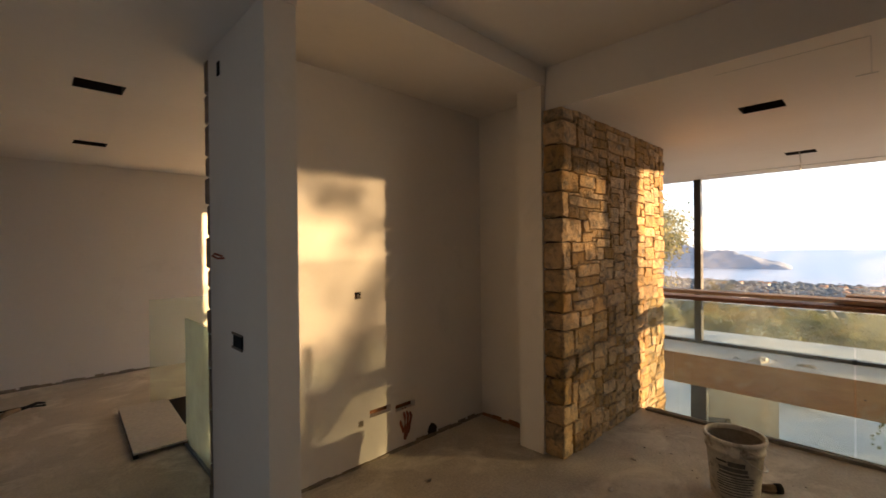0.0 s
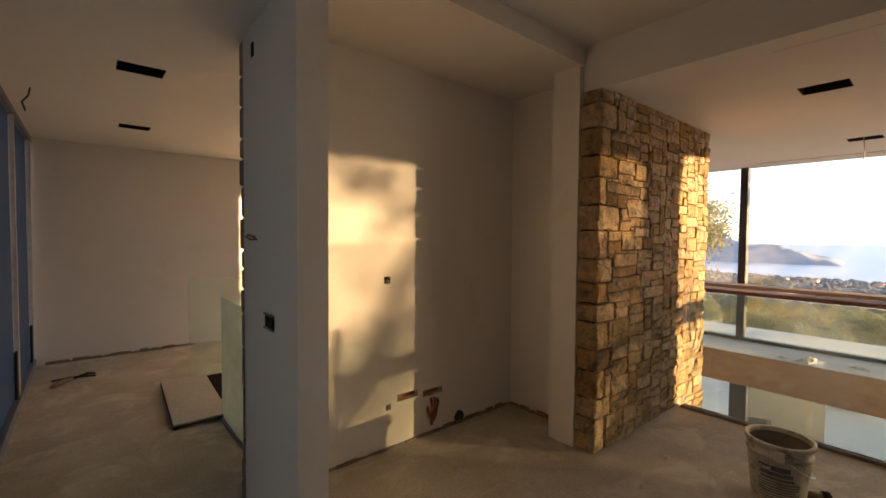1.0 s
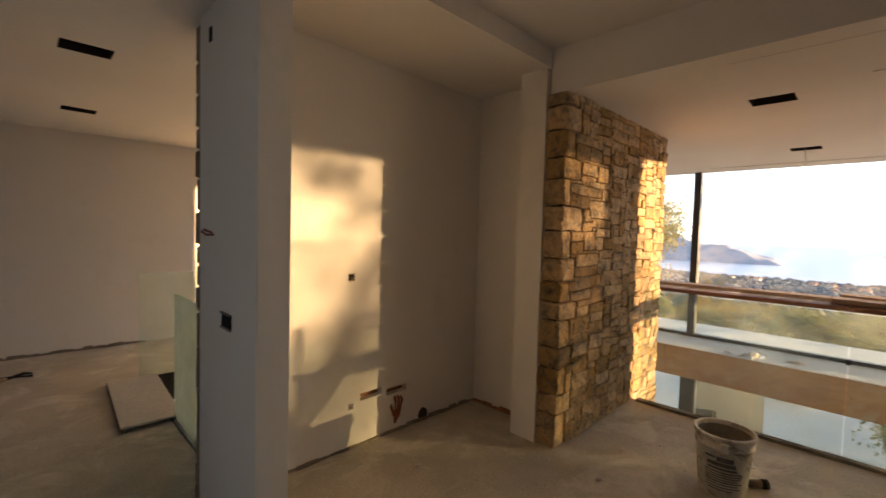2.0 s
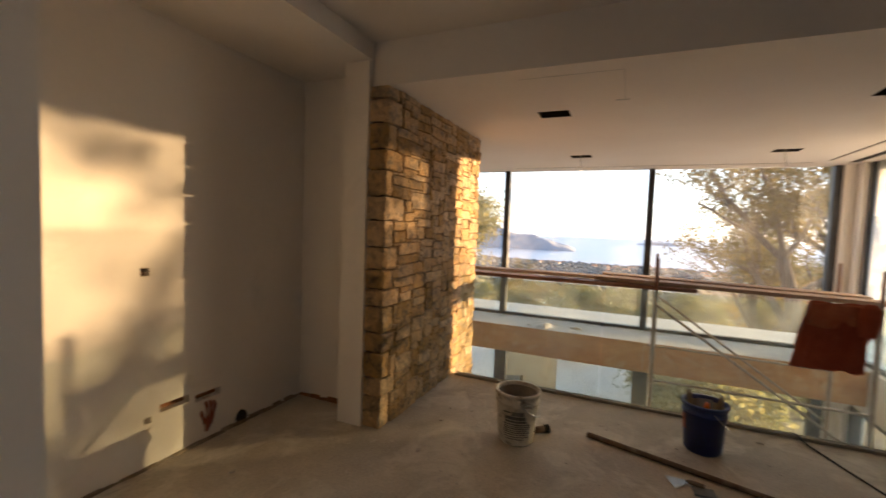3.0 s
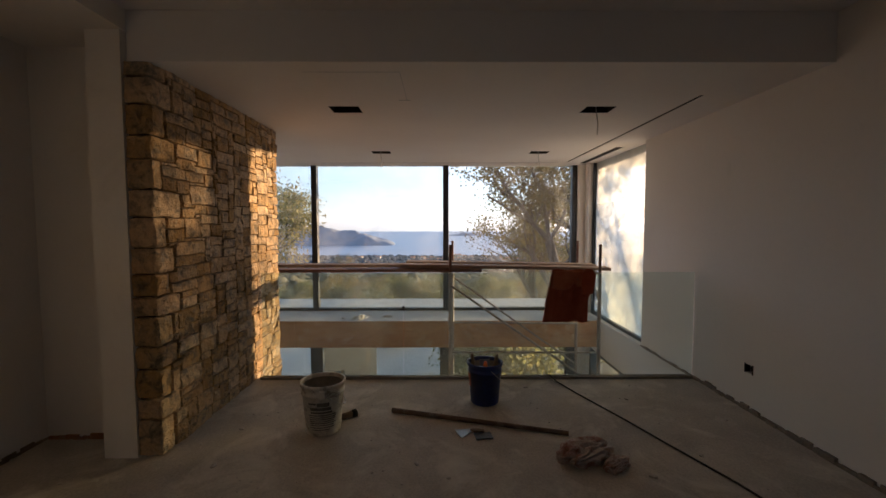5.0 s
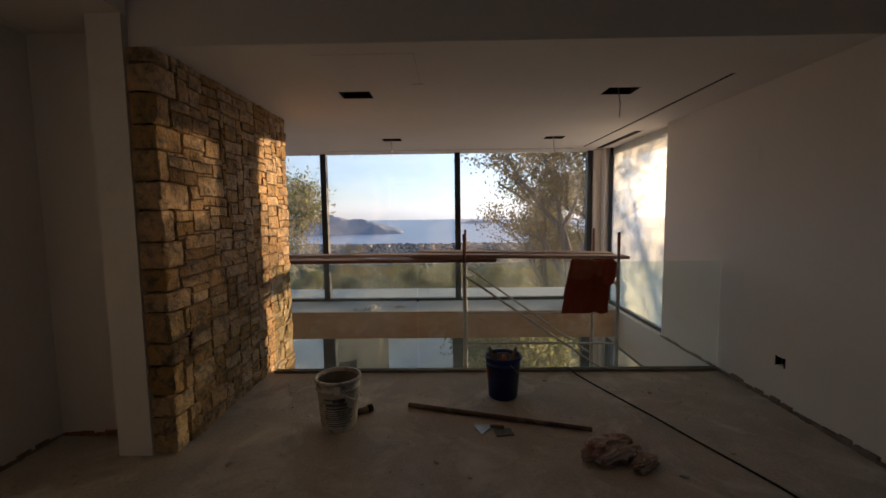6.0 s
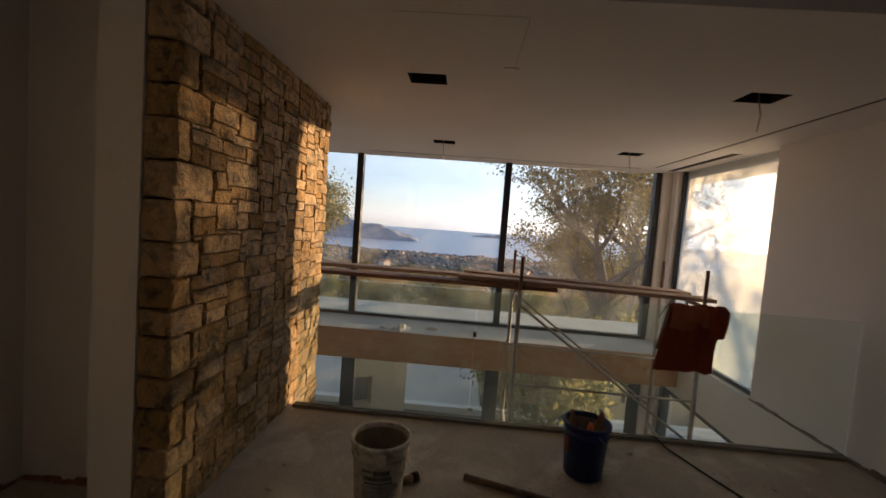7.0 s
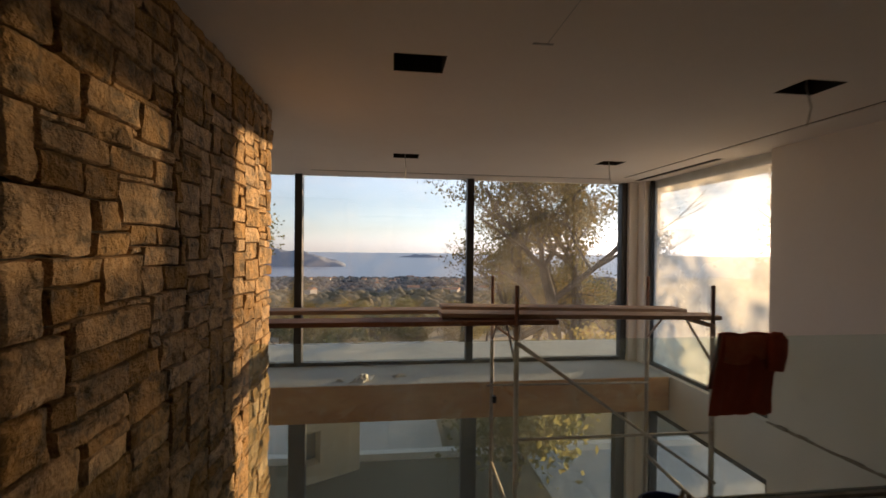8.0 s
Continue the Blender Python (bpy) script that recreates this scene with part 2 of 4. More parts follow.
# distance haze over the hills is painted into this pale blue base
M["hill"] = surface("hill_haze_in_colour", (0.185, 0.23, 0.30), (0.225, 0.26, 0.32), 1.0, 0.01, 0.08, 0)
M["house_wall"] = surface("far_house_wall", (0.36, 0.34, 0.31), (0.46, 0.43, 0.39), 0.9, 0.3, 2, 0)
M["house_roof"] = surface("far_tile_roof", (0.3, 0.16, 0.1), (0.36, 0.2, 0.13), 0.9, 0.3, 2, 0)
ms, ns, ls, b = nodes("evening_sea")
b.inputs["Base Color"].default_value, b.inputs["Roughness"].default_value = (0.25, 0.32, 0.42, 1), 0.4
sw = add(ns, "TexNoise", Scale=0.06, Detail=5.0)
sc = ns.new("ShaderNodeTexCoord")
ls.new(sc.outputs["Object"], sw.inputs["Vector"])
sb = add(ns, "Bump", Strength=0.25, Distance=1.0)
ls.new(sw.outputs[0], sb.inputs["Height"])
ls.new(sb.outputs[0], b.inputs["Normal"])
M["sea"] = ms


# ---- builders ----
def box(bm, x0, x1, y0, y1, z0, z1, bevel=0.0):
    made = bmesh.ops.create_cube(bm, size=1, matrix=Matrix.LocRotScale(((x0 + x1) / 2, (y0 + y1) / 2, (z0 + z1) / 2), None, (abs(x1 - x0), abs(y1 - y0), abs(z1 - z0))))
    if bevel:
        edges = {e for v in made["verts"] for e in v.link_edges}
        bmesh.ops.bevel(bm, geom=list(edges), offset=bevel, segments=2, affect="EDGES", profile=0.6)
    return bm


def boxes(*all_of_them, bevel=0.0):
    bm = bmesh.new()
    for b_ in all_of_them:
        box(bm, *b_, bevel=bevel)
    return bm


def tube_into(bm, points, radius, sides=8, close=True):
    """A round bar along points; radius is one number or one for each point."""
    pts = [Vector(p) for p in points]
    rad = radius if isinstance(radius, (list, tuple)) else [radius] * len(pts)
    rings = []
    for i, p in enumerate(pts):
        d = (pts[min(i + 1, len(pts) - 1)] - pts[max(i - 1, 0)]).normalized()
        q = d.to_track_quat("Z", "Y")
        rings.append([bm.verts.new(p + q @ Vector((math.cos(a) * rad[i], math.sin(a) * rad[i], 0))) for a in [2 * math.pi * k / sides for k in range(sides)]])
    for r0, r1 in zip(rings, rings[1:]):
        for k in range(sides):
            bm.faces.new((r0[k], r0[(k + 1) % sides], r1[(k + 1) % sides], r1[k]))
    if close:
        bm.faces.new(rings[0][::-1])
        bm.faces.new(rings[-1])
    return bm


def tube(points, radius, sides=8):
    return tube_into(bmesh.new(), points, radius, sides)


def lathe(profile, sides=40):
    """Turned body round z from (radius, height) pairs."""
    bm = bmesh.new()
    rings = [[bm.verts.new((r * math.cos(2 * math.pi * k / sides), r * math.sin(2 * math.pi * k / sides), z)) for k in range(sides)] for r, z in profile]
    for r0, r1 in zip(rings, rings[1:]):
        for k in range(sides):
            bm.faces.new((r0[k], r0[(k + 1) % sides], r1[(k + 1) % sides], r1[k]))
    bm.faces.new(rings[0][::-1])
    bm.faces.new(rings[-1])
    return bm


def mesh_of(name, bm, material, smooth=False):
    bmesh.ops.recalc_face_normals(bm, faces=bm.faces)
    me = bpy.data.meshes.new(name)
    bm.to_mesh(me)
    bm.free()
    me.materials.append(M[material])
    if smooth:
        me.polygons.foreach_set("use_smooth", [True] * len(me.polygons))
    return me


def part(name, bm, material, parent, label="", smooth=False):
    ob = new(name, mesh_of(name, bm, material, smooth))
    ob.parent = parent
    if label:
        tagged(ob, label)
    return ob


def thing(name, label, category, group="", at=None):
    ob = new(name)
    ob.empty_display_size = 0.1
    if at is not None:
        ob.matrix_basis = at
    return tagged(ob, label, category, group)


def single(name, bm, material, label, category, group="", kind="", smooth=False):
    return tagged(new(name, mesh_of(name, bm, material, smooth)), label, category, group, kind)


def plate(axis, at0, at1, u0, u1, v0, v1, holes=()):
    """A slab between at0 and at1 on one axis with true openings (u0, u1, v0, v1) through it. u, v: the other two axes in order x, y, z."""
    us = sorted({u0, u1, *[min(max(h[i], u0), u1) for h in holes for i in (0, 1)]})
    vs = sorted({v0, v1, *[min(max(h[i], v0), v1) for h in holes for i in (2, 3)]})
    full = {}
    for i in range(len(us) - 1):
        for j in range(len(vs) - 1):
            cu, cv = (us[i] + us[i + 1]) / 2, (vs[j] + vs[j + 1]) / 2
            full[i, j] = not any(h[0] < cu < h[1] and h[2] < cv < h[3] for h in holes)
    bm = bmesh.new()
    cache = {}

    def vert(a, u, v):
        key = (round(a, 5), round(u, 5), round(v, 5))
        if key not in cache:
            cache[key] = bm.verts.new({"x": (a, u, v), "y": (u, a, v), "z": (u, v, a)}[axis])
        return cache[key]

    for (i, j), solid in full.items():
        if not solid:
            continue
        a, b_, c, d = us[i], us[i + 1], vs[j], vs[j + 1]
        for at in (at0, at1):
            bm.faces.new([vert(at, a, c), vert(at, b_, c), vert(at, b_, d), vert(at, a, d)])
        for di, dj, p, q in ((-1, 0, (a, c), (a, d)), (1, 0, (b_, c), (b_, d)), (0, -1, (a, c), (b_, c)), (0, 1, (a, d), (b_, d))):
            if not full.get((i + di, j + dj), False):
                bm.faces.new([vert(at0, *p), vert(at0, *q), vert(at1, *q), vert(at1, *p)])
    return bm


# ---- the shell ----
EDGE = 4.355                       # front edge of the upper floor
FRONT = 7.774                      # plane of the great window
RIGHT = -2.755                     # face of the side wall
BACK_L = 6.835                     # end wall of the stair hall
LOW = -3.0                         # floor of the storey below
CEIL, CEIL_NEAR, CEIL_L = 2.60, 2.92, 2.63
FX = -0.33                         # plane of the film-hung window behind

single("floor", plate("z", -0.3, 0.0, -0.5, EDGE, -3.0, BACK_L + 0.2, [(1.06, EDGE + 1, 2.9, 5.285), (2.6, EDGE + 1, 5.28, BACK_L + 1)]), "screed", "bare dusty grey cement floor of an unfinished room", "floor", kind="structure")
single("floor_lower", plate("z", LOW - 0.2, LOW, -0.5, FRONT + 0.2, -3.0, BACK_L + 0.2), "concrete", "bare concrete floor of the storey below", "floor", kind="structure")
single("ledge", boxes((6.90, FRONT - 0.03, RIGHT, BACK_L, -0.42, 0.0)), "concrete", "pale dusty concrete ledge under the great window", "ledge", kind="structure")

vents = [(4.08, 0.672), (4.08, -1.63), (6.376, 0.67), (6.376, -1.628)]
holes = [(x - 0.11, x + 0.11, y - 0.135, y + 0.135) for x, y in vents]
holes += [(3.64, 7.30, -2.345, -2.305), (7.39, 7.45, -2.2, 1.85), (5.95, 7.5, -2.69, -2.58), (2.9, 3.3, 1.824, 3.3)]
single("ceiling", plate("z", CEIL, 3.2, 2.94, FRONT + 0.1, -2.9, 3.2, holes), "ceiling", "smooth off-white plaster ceiling with recessed openings and thin slots", "ceiling", kind="structure")
single("ceiling_near", boxes((-0.5, 2.938, -2.9, 1.834, CEIL_NEAR, 3.2), (FX - 0.1, FX + 0.04, RIGHT, 1.834, 2.631, CEIL_NEAR)), "ceiling", "plain plaster ceiling, a step higher than the rest", "ceiling", kind="structure")
single("ceiling_recess", boxes((0.975, 3.17, 1.838, 2.9, 2.785, 3.2)), "ceiling", "low plaster ceiling and lintel of the recess", "ceiling", kind="structure")
lv = [(0.465, 3.56), (0.567, 5.48)]
lholes = [(x - 0.13, x + 0.13, y - 0.10, y + 0.10) for x, y in lv]
single("ceiling_hall", plate("z", CEIL_L, 3.2, -0.5, FRONT + 0.1, 1.824, BACK_L + 0.1, lholes + [(0.975, 3.3, 1.82, 2.9), (2.94, FRONT + 1, 1.82, 3.2)]), "ceiling", "plain plaster ceiling of the stair hall with two openings", "ceiling", kind="structure")
single("roof", boxes((-0.9, FRONT + 0.5, -3.5, BACK_L + 0.5, 3.21, 3.45)), "concrete", "flat concrete roof slab with a short eave", "roof", kind="structure")
single("eave", boxes((5.0, FRONT + 0.5, -3.5, -3.0, 2.53, 3.2)), "plaster", "white soffit of the eave outside the side window", "eave", kind="structure")

WIN_X0, WIN_X1 = 5.47, 7.49
single("wall_right", plate("y", RIGHT - 0.24, RIGHT, -0.5, FRONT - 0.12, LOW, 3.2, [(WIN_X0, WIN_X1, 0.0, 2.66), (WIN_X0, WIN_X1, LOW + 0.2, -0.55), (3.545, 3.635, 0.315, 0.385)]), "plaster", "smooth off-white plastered side wall", "wall", kind="structure")
single("wall_lower_back", boxes((-0.5, -0.4, RIGHT, BACK_L, LOW, -0.3)), "plaster", "plain wall closing the storey below", "wall", kind="structure")
single("wall_hall_end", boxes((-0.5, FRONT + 0.1, BACK_L, BACK_L + 0.2, LOW, 3.2)), "plaster", "plain off-white end wall of the stair hall", "wall", kind="structure")
single("wall_column", boxes((FRONT - 0.12, FRONT + 0.10, RIGHT - 0.24, RIGHT + 0.13, LOW, 3.2), (FRONT - 0.28, FRONT - 0.125, RIGHT - 0.24, RIGHT - 0.002, LOW, 3.2)), "plaster", "white corner column between two windows", "column", kind="structure")

rec = [(1.79, 1.842, 1.207, 1.259), (1.808, 1.85, 0.283, 0.325), (1.905, 2.10, 0.325, 0.378), (2.144, 2.34, 0.30, 0.352)]
single("wall_recess", plate("y", 2.675, 2.86, 0.90, 3.17, 0.0, 2.79, rec), "plaster", "off-white plastered back wall of the recess with chased slots", "wall", kind="structure")
single("wall_recess_side", boxes((3.165, 3.30, 2.05, 2.679, 0.0, 2.79), (2.895, 3.30, 1.83, 2.049, 0.0, 2.788)), "plaster", "plastered side wall and jamb of the recess", "wall", kind="structure")
single("wall_pier", boxes((0.835, 0.975, 1.834, 2.60, 0.0, 2.918), bevel=0.004), "plaster", "narrow off-white plastered end of a partition wall", "wall", kind="structure")
single("lintel", boxes((0.979, 2.932, 1.815, 1.837, 2.785, 2.918)), "plaster", "plastered beam above the recess opening", "beam", kind="structure")


def crumbs(name, points, width, material, label, seed):
    """A ragged line of unfinished plaster along the foot of a wall."""
    rng = random.Random(seed)
    bm = bmesh.new()
    for (x0, y0), (x1, y1) in zip(points, points[1:]):
        n = max(2, int(math.hypot(x1 - x0, y1 - y0) / 0.06))
        for i in range(n):
            f = (i + 0.5) / n
            cx, cy = x0 + (x1 - x0) * f, y0 + (y1 - y0) * f
            h_ = width * rng.uniform(0.35, 1.0)
            wx, wy = (0.045, rng.uniform(0.008, 0.022)) if abs(x1 - x0) > abs(y1 - y0) else (rng.uniform(0.008, 0.022), 0.045)
            box(bm, cx - wx, cx + wx, cy - wy, cy + wy, -0.001, h_)
    return single(name, bm, material, label, "trim", kind="structure")


crumbs("trim_recess", [(2.3, 2.675), (3.16, 2.675)], 0.035, "raw", "ragged dark gap along the foot of the recess wall", 1)
crumbs("trim_recess_front", [(1.0, 2.676), (2.3, 2.676)], 0.022, "raw", "ragged gap along the foot of the recess wall", 2)
crumbs("trim_recess_side", [(3.163, 2.64), (3.163, 2.10)], 0.04, "brick", "strip of bare brick along the foot of the wall", 3)
crumbs("trim_right", [(0.5, RIGHT + 0.004), (EDGE - 0.05, RIGHT + 0.004)], 0.045, "raw", "ragged unplastered strip along the foot of the side wall", 4)
crumbs("trim_slab", [(EDGE + 0.04, RIGHT + 0.003), (5.46, RIGHT + 0.003)], 0.03, "raw", "dark ragged smear on the wall at floor level", 12)
crumbs("trim_hall", [(-0.2, BACK_L - 0.004), (1.3, BACK_L - 0.004)], 0.04, "raw", "ragged unplastered strip along the foot of the end wall", 5)

bm = bmesh.new()
rng = random.Random(8)
z = 0.0
while z < 2.62:
    h = rng.uniform(0.10, 0.30)
    box(bm, 0.837, 0.94, 2.602, 2.66 + rng.uniform(0, 0.04), z + 0.006, min(z + h, 2.62) - 0.006, bevel=0.012)
    z += h
single("trim_pier", bm, "raw", "rough stone ends showing behind the partition edge", "trim", kind="structure")

# brick showing in the chases of the recess wall
single("trim_chase", boxes((1.7, 2.45, 2.73, 2.84, 0.2, 0.45), (1.75, 1.87, 2.73, 2.84, 1.18, 1.31)), "brick", "red brick showing in chased slots", "trim", kind="structure")
bm = bmesh.new()
for k, (dx, top) in enumerate(((0.0, 0.30), (0.028, 0.30), (0.055, 0.29), (-0.03, 0.24))):
    tube_into(bm, [(2.225 + dx, 2.70, top), (2.225 + dx * 1.2, 2.664, top - 0.05), (2.225 + dx * 0.7, 2.66, 0.15), (2.225 + dx * 0.5, 2.664, 0.07 + 0.02 * k)], 0.011, 8)
single("conduit", bm, "copper", "bundle of red plastic conduit hanging from a chased slot", "conduit", smooth=True)
bm = bmesh.new()
tube_into(bm, [(1.811, 2.70, 1.245), (1.815, 2.665, 1.25), (1.825, 2.655, 1.235)], 0.006, 6)
tube_into(bm, [(1.805, 2.70, 1.25), (1.80, 2.66, 1.24)], 0.005, 6)
single("wall_wire", bm, "rubber", "short wire ends in a round wall hole", "wire")
bm = bmesh.new()
bmesh.ops.create_icosphere(bm, subdivisions=2, radius=0.05)
for v in bm.verts:
    v.co += Vector(noise.noise_vector(v.co * 40)) * 0.02
    v.co = Vector((2.525 + v.co.x, 2.672 + v.co.y * 0.25, 0.05 + v.co.z))
single("plaster_lump", bm, "joint", "dark lump of broken plaster at the foot of the recess wall", "rubble")

# sockets on the partition and the side wall
box_thing = thing("wall_socket", "socket box on the partition wall, the shade of its recess painted black", "socket box")
# proud black slab paints the shade inside the empty socket
part("box", boxes((0.827, 0.838, 2.115, 2.23, 1.108, 1.175), bevel=0.003), "black", box_thing)
for z in (1.17, 1.103):
    part("rim", boxes((0.824, 0.829, 2.105, 2.24, z, z + 0.01)), "raw", box_thing)
side_box = thing("side_socket", "dark empty socket box sunk in the side wall", "socket box")
part("box", boxes((3.545, 3.635, RIGHT - 0.06, RIGHT - 0.05, 0.315, 0.385)), "black", side_box)
for x in (3.54, 3.628):
    part("rim", boxes((x, x + 0.012, RIGHT - 0.04, RIGHT + 0.004, 0.31, 0.39)), "steel", side_box)
hook = thing("wire_loop", "small bent red wire loop sticking out of the partition", "wire")
part("loop", tube([(0.835, 2.39, 1.54), (0.80, 2.40, 1.555), (0.795, 2.42, 1.545), (0.815, 2.41, 1.53), (0.835, 2.36, 1.532)], 0.006, 6), "copper", hook)
# black slab on the wall face paints the shade of a hole
single("wall_hole", boxes((0.83, 0.838, 2.40, 2.44, 2.465, 2.535), bevel=0.003), "black", "small black patch standing in for the shade of an oblong hole in the partition", "hole")

# recessed lamp openings
def vent(x, y, zc, dx, dy, wired, seed):
    t_ = thing("lamp_opening", "empty black recessed lamp housing in the ceiling" + (" with a hanging wire" if wired else ""), "lamp housing", "recessed lamp housings", pose(x, y, zc))
    housing = part("housing", boxes((-dx + 0.004, dx - 0.004, -dy + 0.004, dy - 0.004, 0.12, 0.14), (-dx + 0.001, -dx + 0.006, -dy, dy, 0.002, 0.14), (dx - 0.006, dx - 0.001, -dy, dy, 0.002, 0.14), (-dx, dx, -dy + 0.001, -dy + 0.006, 0.002, 0.14), (-dx, dx, dy - 0.006, dy - 0.001, 0.002, 0.14)), "black", t_)
    part("bracket", boxes((-dx * 0.2, dx * 0.1, -dy, dy, 0.06, 0.065)), "alu", housing)
    if wired:
        rg = random.Random(seed)
        part("cable", tube([(0.0, 0.02, 0.12), (0.01, 0.01, 0.0), (0.0 + rg.uniform(-.02, .02), 0.0, -0.12), (0.02, rg.uniform(-.03, .03), -0.22)], 0.005, 6), "wire", t_, "thin grey hanging cable")


for (x, y), w in zip(vents, (False, True, True, True)):
    vent(x, y, CEIL, 0.11, 0.135, w, int(x * 10 + y))
for x, y in lv:
    vent(x, y, CEIL_L, 0.13, 0.10, False, 3)
# black strips just above the openings paint the shade of the slots
single("slot_lining", boxes((3.64, 7.30, -2.35, -2.30, 2.606, 2.65), (7.385, 7.455, -2.2, 1.85, 2.606, 2.65), (5.95, 7.5, -2.70, -2.57, 2.608, 2.65)), "black", "black strips standing in for the shade inside the thin ceiling slots", "trim", kind="structure")
# inspection hatch in the ceiling
single("ceiling_hatch", boxes((3.12, 3.124, 0.09, 0.76, CEIL - 0.0015, CEIL + 0.01), (3.12, 3.78, 0.088, 0.092, CEIL - 0.0015, CEIL + 0.01), (3.775, 3.785, 0.06, 0.16, CEIL - 0.004, CEIL + 0.01)), "concrete", "hairline joint of a flush hatch in the plaster ceiling", "hatch", kind="structure")
dangle = thing("hanging_cable", "thin grey cable hanging from the hall ceiling", "cable")
part("cable", tube([(-0.13, 4.53, CEIL_L), (-0.14, 4.5, 2.56), (-0.17, 4.45, 2.50), (-0.15, 4.4, 2.43)], 0.006, 6), "rubber", dangle)


# ---- windows ----
def glazing(name, label, plane_axis, at, lo, hi, z0, z1, posts, post_w, frame_w, material, sill=0.05):
    """A steel window: posts across its length, rails along head and sill, one pane a bay."""
    w_ = tagged(new(name), label, "window", kind="structure")

    def bar(n, a0, a1, b0, b1, depth=0.05):
        bb = (at - depth, at + depth, a0, a1, b0, b1) if plane_axis == "x" else (a0, a1, at - depth, at + depth, b0, b1)
        part(n, boxes(bb, bevel=0.004), "steel", w_)

    bar("sill_rail", lo, hi, z0, z0 + sill)
    bar("head_rail", lo, hi, z1 - frame_w, z1)
    xs = sorted(posts)
    for p in xs:
        bar("post", p - post_w / 2, p + post_w / 2, z0 + sill, z1 - frame_w, 0.06)
    for a, b_ in zip(xs, xs[1:]):
        a0, a1 = a + post_w / 2 + 0.001, b_ - post_w / 2 - 0.001
        bb = (at - 0.004, at + 0.004, a0, a1, z0 + sill + 0.001, z1 - frame_w - 0.001) if plane_axis == "x" else (a0, a1, at - 0.004, at + 0.004, z0 + sill + 0.001, z1 - frame_w - 0.001)
        part("pane", boxes(bb), material, w_, "dusty clear glass pane")
    return w_


POSTS = [-2.59, -0.285, 2.061, 4.407, 6.75]
glazing("window_1", "wide floor-to-ceiling window in dark steel frames", "x", FRONT, RIGHT + 0.131, BACK_L - 0.01, 0.0, 2.64, POSTS, 0.10, 0.02, "glass")
side_window = glazing("window_2", "tall dark-framed side window with dusty sunlit film", "y", RIGHT - 0.12, WIN_X0 + 0.002, WIN_X1 - 0.002, 0.0, 2.66, [WIN_X0 + 0.02, WIN_X1 - 0.05], 0.04, 0.03, "glass")
side_pane = [c for c in side_window.children if c.name.startswith("pane")][0]
for x1, y0, z1, mt, words in ((WIN_X1 - 0.075, 0.108, 2.625, "film", "dusty translucent plastic film stuck to the glass"), (WIN_X1 - 0.077, 0.104, 1.90, "film_thin", "second sheet of thin film"), (WIN_X0 + 0.92, 0.100, 1.33, "film_thin", "short extra sheet of thin film")):
    bm = bmesh.new()
    bm.faces.new([bm.verts.new((x, RIGHT - y0, z)) for x, z in ((WIN_X0 + 0.045, 0.055), (x1, 0.055), (x1, z1), (WIN_X0 + 0.045, z1))])
    part("film", bm, mt, side_pane, words)
glazing("window_3", "wide dark-framed window of the storey below", "x", FRONT, RIGHT + 0.131, BACK_L - 0.01, LOW + 0.02, -0.45, POSTS, 0.22, 0.03, "glass_low")
glazing("window_4", "dark-framed side window of the storey below", "y", RIGHT - 0.12, WIN_X0 + 0.002, WIN_X1 - 0.002, LOW + 0.2, -0.55, [WIN_X0 + 0.04, WIN_X1 - 0.05], 0.08, 0.1, "glass")
single("window_spandrel", boxes((FRONT - 0.03, FRONT + 0.12, RIGHT + 0.131, BACK_L - 0.01, -0.44, -0.005)), "concrete", "concrete slab edge between the two storeys", "slab edge", kind="structure")

hall_win = tagged(new("window_5"), "hall window hung with pale blue protective film", "window", kind="structure")
part("sill_rail", boxes((FX - 0.06, FX + 0.04, RIGHT, BACK_L, 0.0, 0.09), bevel=0.004), "alu", hall_win)
part("head_rail", boxes((FX - 0.06, FX + 0.04, RIGHT, BACK_L, 2.58, 2.63), bevel=0.004), "alu", hall_win)
for y in (RIGHT + 0.04, -0.66, 0.86, 2.38, 3.9, 5.42, BACK_L - 0.06):
    part("post", boxes((FX - 0.05, FX + 0.03, y - 0.03, y + 0.03, 0.09, 2.58), bevel=0.004), "board", hall_win)
    part("plate", boxes((FX + 0.005, FX + 0.025, y - 0.14, y - 0.035, 0.09, 0.50), bevel=0.003), "black", hall_win, "flat black piece at the foot of the post")
# panes below y 2.4 are unseen, added as fill light for pier and room
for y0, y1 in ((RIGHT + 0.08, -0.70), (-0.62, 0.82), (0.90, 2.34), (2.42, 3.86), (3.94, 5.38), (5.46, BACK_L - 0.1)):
    part("pane", boxes((FX - 0.012, FX - 0.004, y0, y1, 0.09, 2.58)), "glass_milk" if y0 > 2.4 else "glass_pier_fill" if y0 > 0.8 else "glass_room_fill", hall_win, "glass under pale blue film, its tint set by the light it gives")

# ---- plywood face of the ledge ----
fascia = thing("plywood_fascia", "brown plywood boards covering the edge of the ledge", "plywood board")
for y0, y1 in ((4.6, BACK_L - 0.02), (2.166, 4.594), (-0.27, 2.16), (RIGHT + 0.02, -0.276)):
    part("board", boxes((6.878, 6.897, y0, y1, -0.43, -0.003), bevel=0.002), "osb", fascia)
    for f in (0.18, 0.5, 0.82):
        part("screw", boxes((6.874, 6.8785, y0 + (y1 - y0) * f - 0.008, y0 + (y1 - y0) * f + 0.008, -0.20 - 0.12 * f, -0.184 - 0.12 * f), bevel=0.002), "black", fascia, "black screw head")

